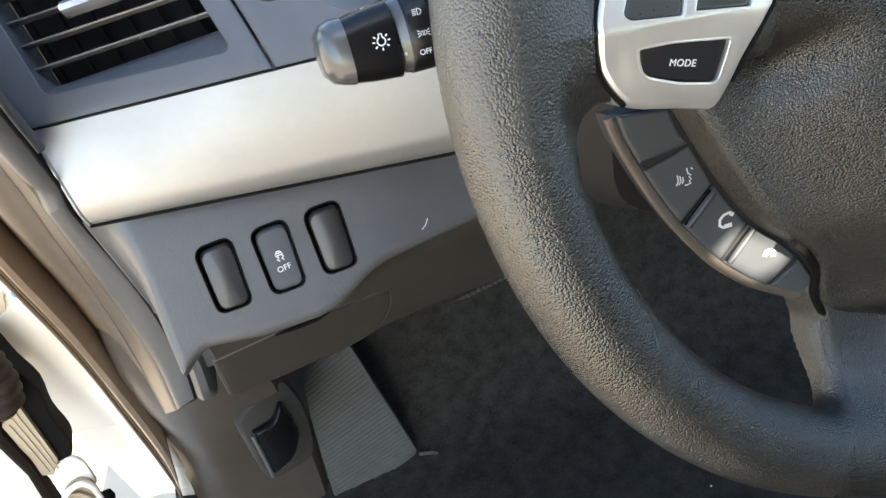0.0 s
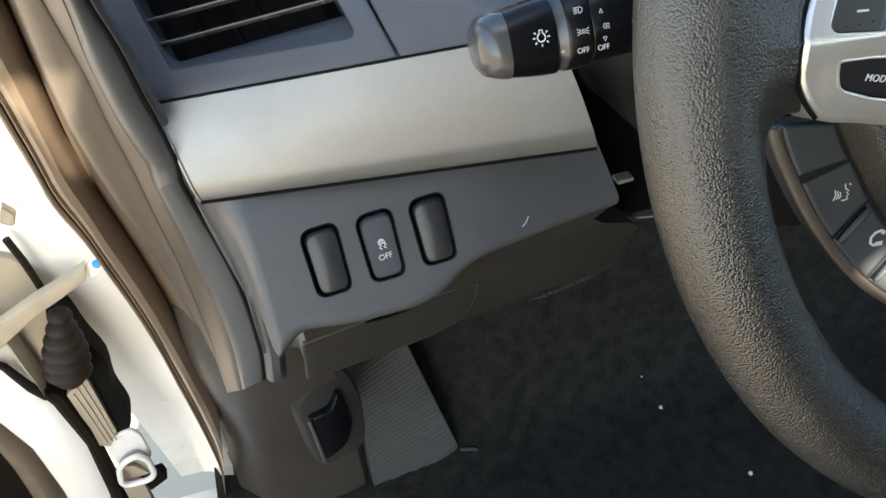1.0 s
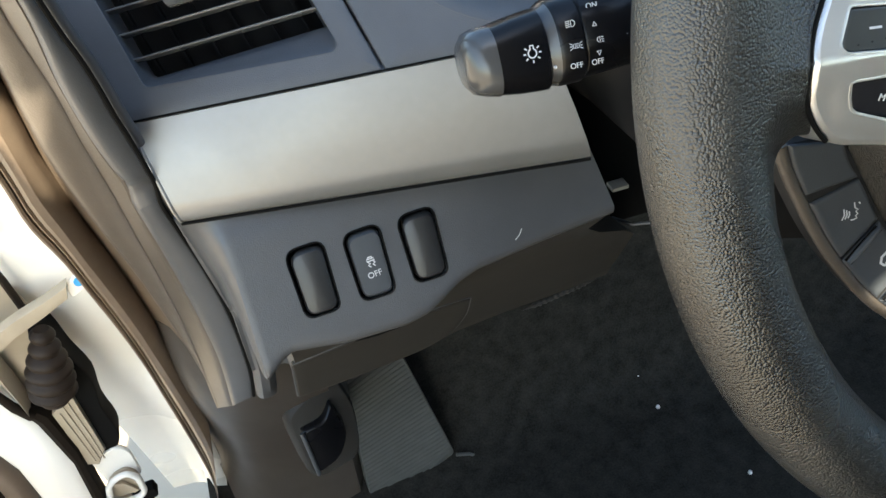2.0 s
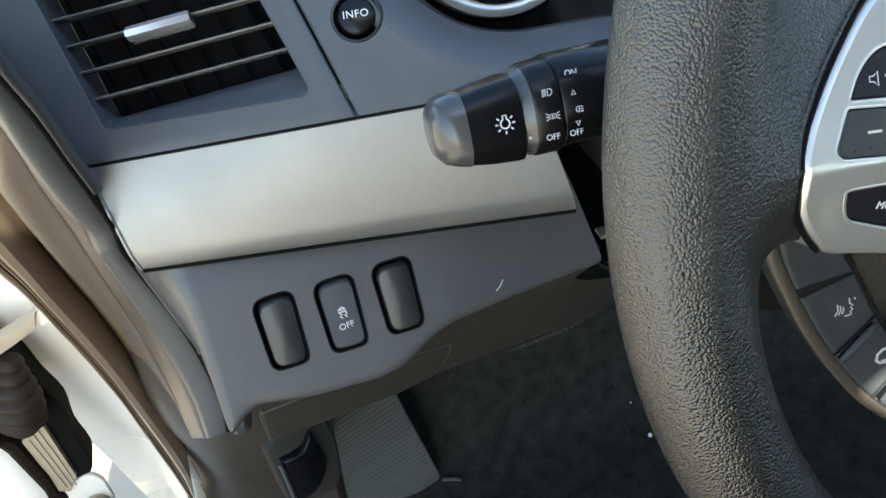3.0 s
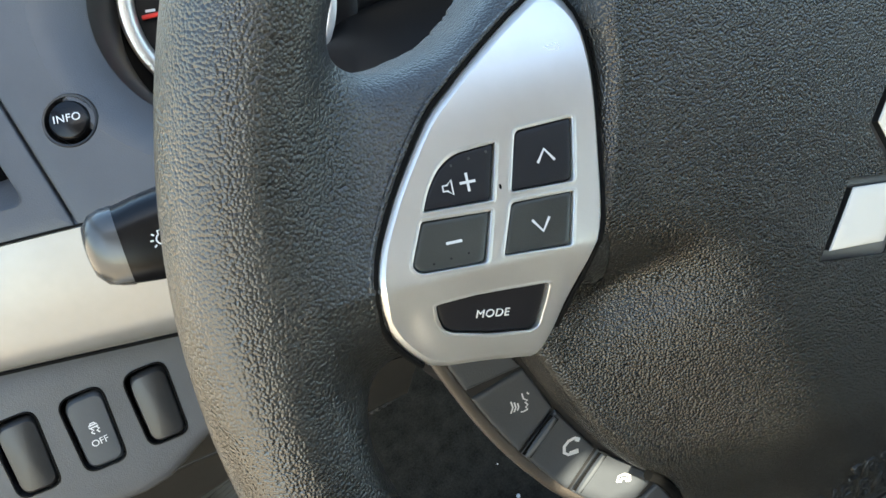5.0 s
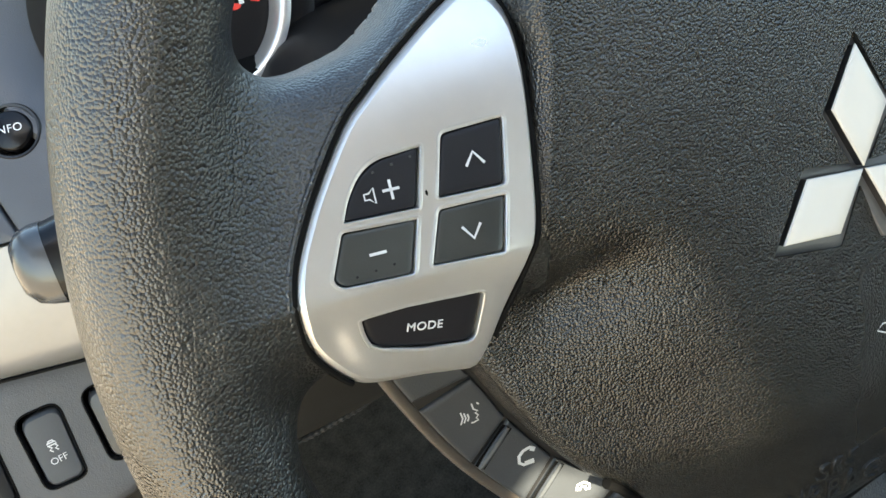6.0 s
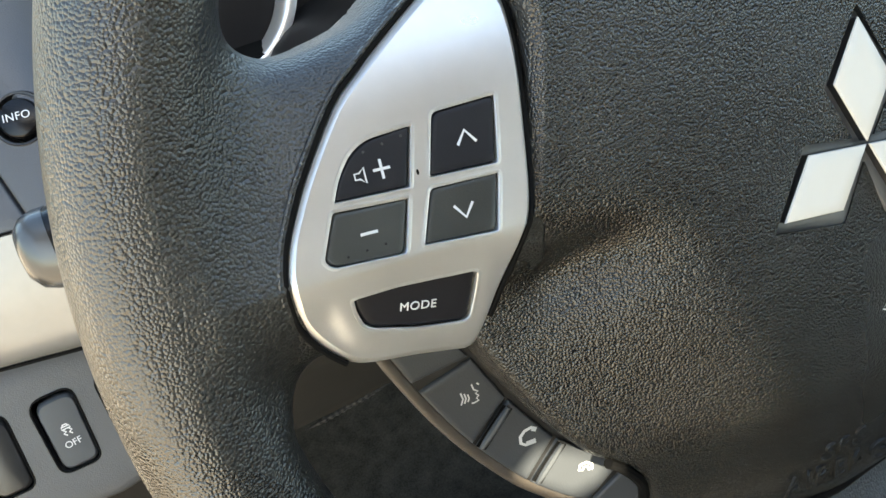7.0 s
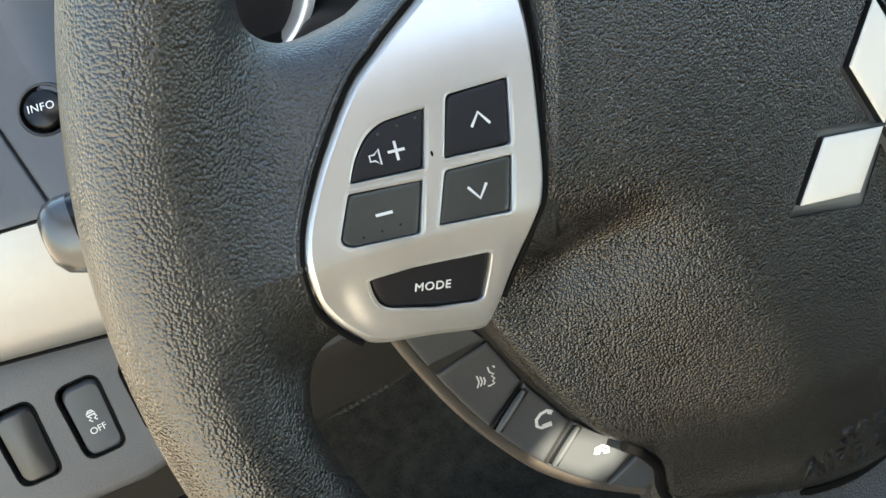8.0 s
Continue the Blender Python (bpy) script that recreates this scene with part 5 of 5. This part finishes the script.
for k in range(91):
    f = k / 90
    path.append(Vector((-0.4450, 0.328, 0.7400)).lerp(Vector((-0.4600, 0.322, 0.6720)), f))
    rad.append((0.0075 + 0.0085 * smooth(0.0, 0.6, f) - 0.0100 * smooth(0.78, 1.0, f)) + 0.0030 * abs(math.sin(math.pi * 7 * f)) - 0.0022)
part("bellows", tube(path, rad, 24, up=(0, 1, 0)), BELLOWS, boot, "ribbed rubber bellows")
strap = thing("check_strap", "pale metal door check strap with a blue dot", "check strap")
rows = []
for top, low in zip([(-0.5220, 0.7440), (-0.4778, 0.7534), (-0.4513, 0.7655), (-0.4302, 0.7733), (-0.4127, 0.7812)], [(-0.5300, 0.7180), (-0.4872, 0.7300), (-0.4573, 0.7495), (-0.4350, 0.7597), (-0.4161, 0.7693)]):
    rows.append([(top[0], 0.314, top[1]), (top[0] * 0.92 + low[0] * 0.08, 0.3115, top[1] * 0.92 + low[1] * 0.08), ((top[0] + low[0]) / 2, 0.3108, (top[1] + low[1]) / 2), (top[0] * 0.1 + low[0] * 0.9, 0.3115, top[1] * 0.1 + low[1] * 0.9), (low[0], 0.314, low[1])])
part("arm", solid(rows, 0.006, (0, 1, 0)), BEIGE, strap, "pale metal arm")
part("tongue", plate(rounded([(-0.4148, 0.7773), (-0.4045, 0.7838), (-0.4022, 0.7730), (-0.4142, 0.7660)], 0.003), lambda a, b: 0.0, 0.004, 0.0006), PAINT, strap, "pale tongue of the strap", m=facing(0.316))
BLUE = material("blue paint dot", (0.05, 0.35, 0.7), 0.5, vary=0.1)
part("blue_dot", plate([(0.0028 * math.cos(t) - 0.4061, 0.0034 * math.sin(t) + 0.7785) for t in np.arange(0, 6.28, 0.4)], lambda a, b: 0.001, 0.003, 0.0006), BLUE, strap, "blue paint dot", m=facing(0.3155))
hinge = thing("hinge_bracket", "white painted hinge bracket with an opening on the pillar", "hinge")
loop = rounded([(-0.4590, 0.5672), (-0.4520, 0.5735), (-0.4420, 0.5762), (-0.4355, 0.5680), (-0.4352, 0.5490), (-0.4411, 0.5435), (-0.4590, 0.5445), (-0.4625, 0.5500)], 0.004, 3)
part("bracket", tube([(p[0], 0.326, p[1]) for p in loop], 0.0027, 10, closed=True, up=(0, 1, 0)), PAINT, hinge, "white loop of the bracket")
# The white bracket's back is coloured beige to stand for shade.
part("bracket_back", plate(loop, lambda a, b: 0.0, 0.003, 0.0004), BEIGE, hinge, "back of the bracket, shade in its beige", m=facing(0.332))
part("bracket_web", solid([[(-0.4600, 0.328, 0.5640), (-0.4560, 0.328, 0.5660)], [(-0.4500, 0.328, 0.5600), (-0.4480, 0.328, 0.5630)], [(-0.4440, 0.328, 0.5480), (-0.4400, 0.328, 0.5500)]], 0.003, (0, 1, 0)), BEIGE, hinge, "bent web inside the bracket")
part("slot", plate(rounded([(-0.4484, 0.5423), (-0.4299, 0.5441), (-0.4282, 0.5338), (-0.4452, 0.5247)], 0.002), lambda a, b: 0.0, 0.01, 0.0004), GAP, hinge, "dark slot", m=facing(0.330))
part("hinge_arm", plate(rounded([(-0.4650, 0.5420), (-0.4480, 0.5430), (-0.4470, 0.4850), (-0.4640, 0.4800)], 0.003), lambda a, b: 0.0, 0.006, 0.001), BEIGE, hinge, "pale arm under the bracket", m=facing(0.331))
part("bracket_plate", plate(rounded([(-0.4650, 0.5950), (-0.4400, 0.6000), (-0.4340, 0.5900), (-0.4330, 0.5600), (-0.4600, 0.5600)], 0.005), lambda a, b: 0.0, 0.004, 0.001), PAINT, hinge, "white plate over the bracket", m=facing(0.334))

door = thing("car_door", "open white car door with brown inner trim", "car door")
EDGE = [(-0.4960, 0.7250), (-0.4879, 0.6754), (-0.4815, 0.6543), (-0.4740, 0.6034), (-0.4773, 0.5371), (-0.4811, 0.4993), (-0.484, 0.42), (-0.485, 0.32)]
RUBL = EDGE[1:]
RUBR = [(-0.4803, 0.6741), (-0.4700, 0.6600), (-0.4649, 0.6146), (-0.4653, 0.5309), (-0.4687, 0.4926), (-0.470, 0.42), (-0.471, 0.32)]
TRIM = [(-0.5330, 0.6900), (-0.5209, 0.6471), (-0.5112, 0.6133), (-0.5079, 0.5569), (-0.5085, 0.5200), (-0.5090, 0.4900), (-0.510, 0.42), (-0.512, 0.32)]
DARK = [(-0.5440, 0.6600), (-0.5292, 0.6254), (-0.5275, 0.5998), (-0.5277, 0.5725), (-0.5280, 0.5300), (-0.5290, 0.4900), (-0.530, 0.42), (-0.532, 0.32)]
rows = [[(a[0] + 0.004, 0.336, a[1]), (a[0] - 0.003, 0.3315, a[1]), ((a[0] * 0.7 + c[0] * 0.3), 0.3305, a[1] * 0.7 + c[1] * 0.3), ((a[0] * 0.3 + c[0] * 0.7), 0.3300, a[1] * 0.3 + c[1] * 0.7), (c[0] - 0.004, 0.329, c[1])] for a, c in zip(EDGE, TRIM)]
part("edge", solid(rows, 0.02, (0, 1, 0)), PAINT, door, "white door edge")
rows = [[(a[0], 0.333, a[1]), (a[0] * 0.85 + b[0] * 0.15, 0.327, a[1]), ((a[0] + b[0]) / 2, 0.3245, (a[1] + b[1]) / 2), (a[0] * 0.15 + b[0] * 0.85, 0.327, b[1]), (b[0], 0.333, b[1])] for a, b in zip(RUBL, RUBR)]
part("door_rubber", solid(rows, 0.006, (0, 1, 0)), RUBBER, door, "dark brown rubber edge seal")
part("rubber_tail", tube([(-0.5100, 0.327, 0.7180), (-0.4960, 0.326, 0.7040), (-0.4870, 0.326, 0.6780), (-0.4800, 0.327, 0.6650)], [0.0025, 0.0030, 0.0035, 0.0040], 10, up=(0, 1, 0)), RUBBER, door, "dark upper end of the edge seal")
rows = [[(c[0] + 0.001, 0.328, c[1]), (c[0] - 0.003, 0.322, c[1] - 0.001), ((c[0] + d[0]) / 2, 0.3200, (c[1] + d[1]) / 2), (d[0] + 0.002, 0.3205, d[1]), (d[0] - 0.001, 0.324, d[1])] for c, d in zip(TRIM, DARK)]
part("inner_trim", solid(rows, 0.01, (0, 1, 0)), SEALRUB, door, "brown inner trim")
rows = [[(d[0] + 0.001, 0.323, d[1]), (d[0] - 0.010, 0.312, d[1] - 0.004), (d[0] - 0.05, 0.28, d[1] - 0.01), (d[0] - 0.12, -0.05, d[1] - 0.01)] for d in DARK]
part("trim_panel", solid(rows, 0.02, (-0.2, 0.6, 0)), RUBBER, door, "dark inner door panel")
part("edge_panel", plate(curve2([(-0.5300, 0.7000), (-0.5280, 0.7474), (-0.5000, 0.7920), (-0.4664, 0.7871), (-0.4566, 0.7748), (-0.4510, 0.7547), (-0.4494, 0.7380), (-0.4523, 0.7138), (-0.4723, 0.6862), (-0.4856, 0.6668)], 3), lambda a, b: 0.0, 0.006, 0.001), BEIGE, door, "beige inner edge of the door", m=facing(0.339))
part("edge_line", tube([(-0.4566, 0.334, 0.8026), (-0.4532, 0.334, 0.7834), (-0.4512, 0.335, 0.7572), (-0.4480, 0.336, 0.7386)], 0.0028, 8, up=(0, 1, 0)), RUBBER, door, "dark seal line")
rows = [[(a[0], 0.330, a[1]), ((a[0] + b[0]) / 2, 0.3225, (a[1] + b[1]) / 2), (b[0], 0.330, b[1])] for a, b in zip([(-0.4940, 0.7400), (-0.4886, 0.7239), (-0.4881, 0.7006), (-0.4848, 0.6781), (-0.4816, 0.6693)], [(-0.4830, 0.7420), (-0.4801, 0.7262), (-0.4777, 0.7052), (-0.4764, 0.6856), (-0.4791, 0.6694)])]
part("pale_bar", solid(rows, 0.004, (0, 1, 0)), BEIGE, door, "pale bar along the edge")
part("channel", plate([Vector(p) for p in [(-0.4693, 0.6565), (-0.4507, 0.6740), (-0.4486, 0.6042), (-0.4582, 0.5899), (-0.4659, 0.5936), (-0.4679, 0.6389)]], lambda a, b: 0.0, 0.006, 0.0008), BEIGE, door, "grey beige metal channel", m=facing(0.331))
for k in range(3):
    part("channel_rib", tube([(-0.4640 + 0.0042 * k, 0.3305, 0.6560 + 0.006 * k), (-0.4615 + 0.0042 * k, 0.3305, 0.6300), (-0.4590 + 0.0036 * k, 0.3305, 0.5960)], 0.0007, 6, up=(0, 1, 0)), BEIGE, door)
part("door_catch", plate(rounded([(-0.4470, 0.8330), (-0.4413, 0.8237), (-0.4454, 0.8159), (-0.4530, 0.8201)], 0.002), lambda a, b: 0.0, 0.006, 0.001), BEIGE, door, "small beige clip", m=facing(0.325))

# ---- the rest of the car and the ground ----
ground = part("ground", box((-60, -60, -0.1), (60, 60, 0.0)), GROUND)
tagged(ground, "pale sunlit concrete ground", "ground", kind="structure")
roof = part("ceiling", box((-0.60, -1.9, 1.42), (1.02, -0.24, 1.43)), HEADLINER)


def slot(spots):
    """A tool for a slit added to the unseen roof to sunlight the spots."""
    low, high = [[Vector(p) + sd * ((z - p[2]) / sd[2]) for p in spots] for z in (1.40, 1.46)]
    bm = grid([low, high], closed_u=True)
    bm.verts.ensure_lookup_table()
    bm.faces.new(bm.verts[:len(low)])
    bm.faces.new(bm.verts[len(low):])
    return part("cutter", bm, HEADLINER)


# Invented slits: one throws sun on the phone buttons, one on the door seal.
sun_slits = [slot([(-0.1001, -0.0114, 0.9267), (-0.0919, -0.0109, 0.9329), (-0.0833, -0.0132, 0.9296), (-0.0738, -0.0168, 0.9228), (-0.0763, -0.0181, 0.9171), (-0.0866, -0.0170, 0.9149), (-0.0951, -0.0137, 0.9217)]),
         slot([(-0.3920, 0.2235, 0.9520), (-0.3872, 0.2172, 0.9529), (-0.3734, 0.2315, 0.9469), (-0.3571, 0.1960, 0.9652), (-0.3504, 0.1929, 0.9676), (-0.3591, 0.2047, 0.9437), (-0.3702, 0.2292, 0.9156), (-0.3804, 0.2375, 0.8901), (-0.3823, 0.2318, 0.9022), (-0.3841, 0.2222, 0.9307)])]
cut(roof, sun_slits)
tagged(roof, "beige cloth roof lining with slits added for sun patches", "ceiling", kind="structure")
rows = [[(x, 0.30, 1.04), (x, 0.55, 1.05), (x, 0.85, 1.02)] for x in (-0.40, 0.0, 0.4, 1.0)]
shelf = part("wall_dash_top", solid(rows, 0.03, (0, 0, -1)), DASH)
tagged(shelf, "grey dash top under the windscreen", "dash top", kind="structure")
bulk = part("wall_bulkhead", box((-0.42, 0.62, 0.0), (1.05, 0.66, 1.0)), JAMB)
tagged(bulk, "dark bulkhead behind the dash", "wall", kind="structure")
# Unseen walls, added to close the cabin and hold back light from behind.
rear = part("wall_rear", box((-0.46, -1.95, 0.33), (1.06, -1.90, 1.42)), JAMB)
tagged(rear, "plain dark unseen rear wall that holds back light", "wall", kind="structure")
side = part("wall_right", box((1.02, -1.9, 0.0), (1.06, 0.66, 1.08)), JAMB)
tagged(side, "plain brown grey unseen cabin side that limits light", "wall", kind="structure")
pill = part("wall_side_rear", box((-0.52, -1.9, 0.30), (-0.46, -1.25, 1.42)), JAMB)
tagged(pill, "plain unseen cabin side behind the door opening", "wall", kind="structure")
for x, y in ((1.02, -0.80), (1.02, -1.86)):
    post_up = part("trim_post", box((x - 0.03, y - 0.06, 0.93), (x + 0.03, y + 0.06, 1.41), 0.01), JAMB)
    tagged(post_up, "upright cabin pillar between windows", "pillar", kind="structure")
for x in (-0.44, 0.98):
    ap = part("trim_pillar", tube([(x, -0.24, 1.41), (x, 0.30, 1.24), (x, 0.82, 1.02)], 0.035, 10), JAMB)
    tagged(ap, "slanting windscreen pillar", "pillar", kind="structure")
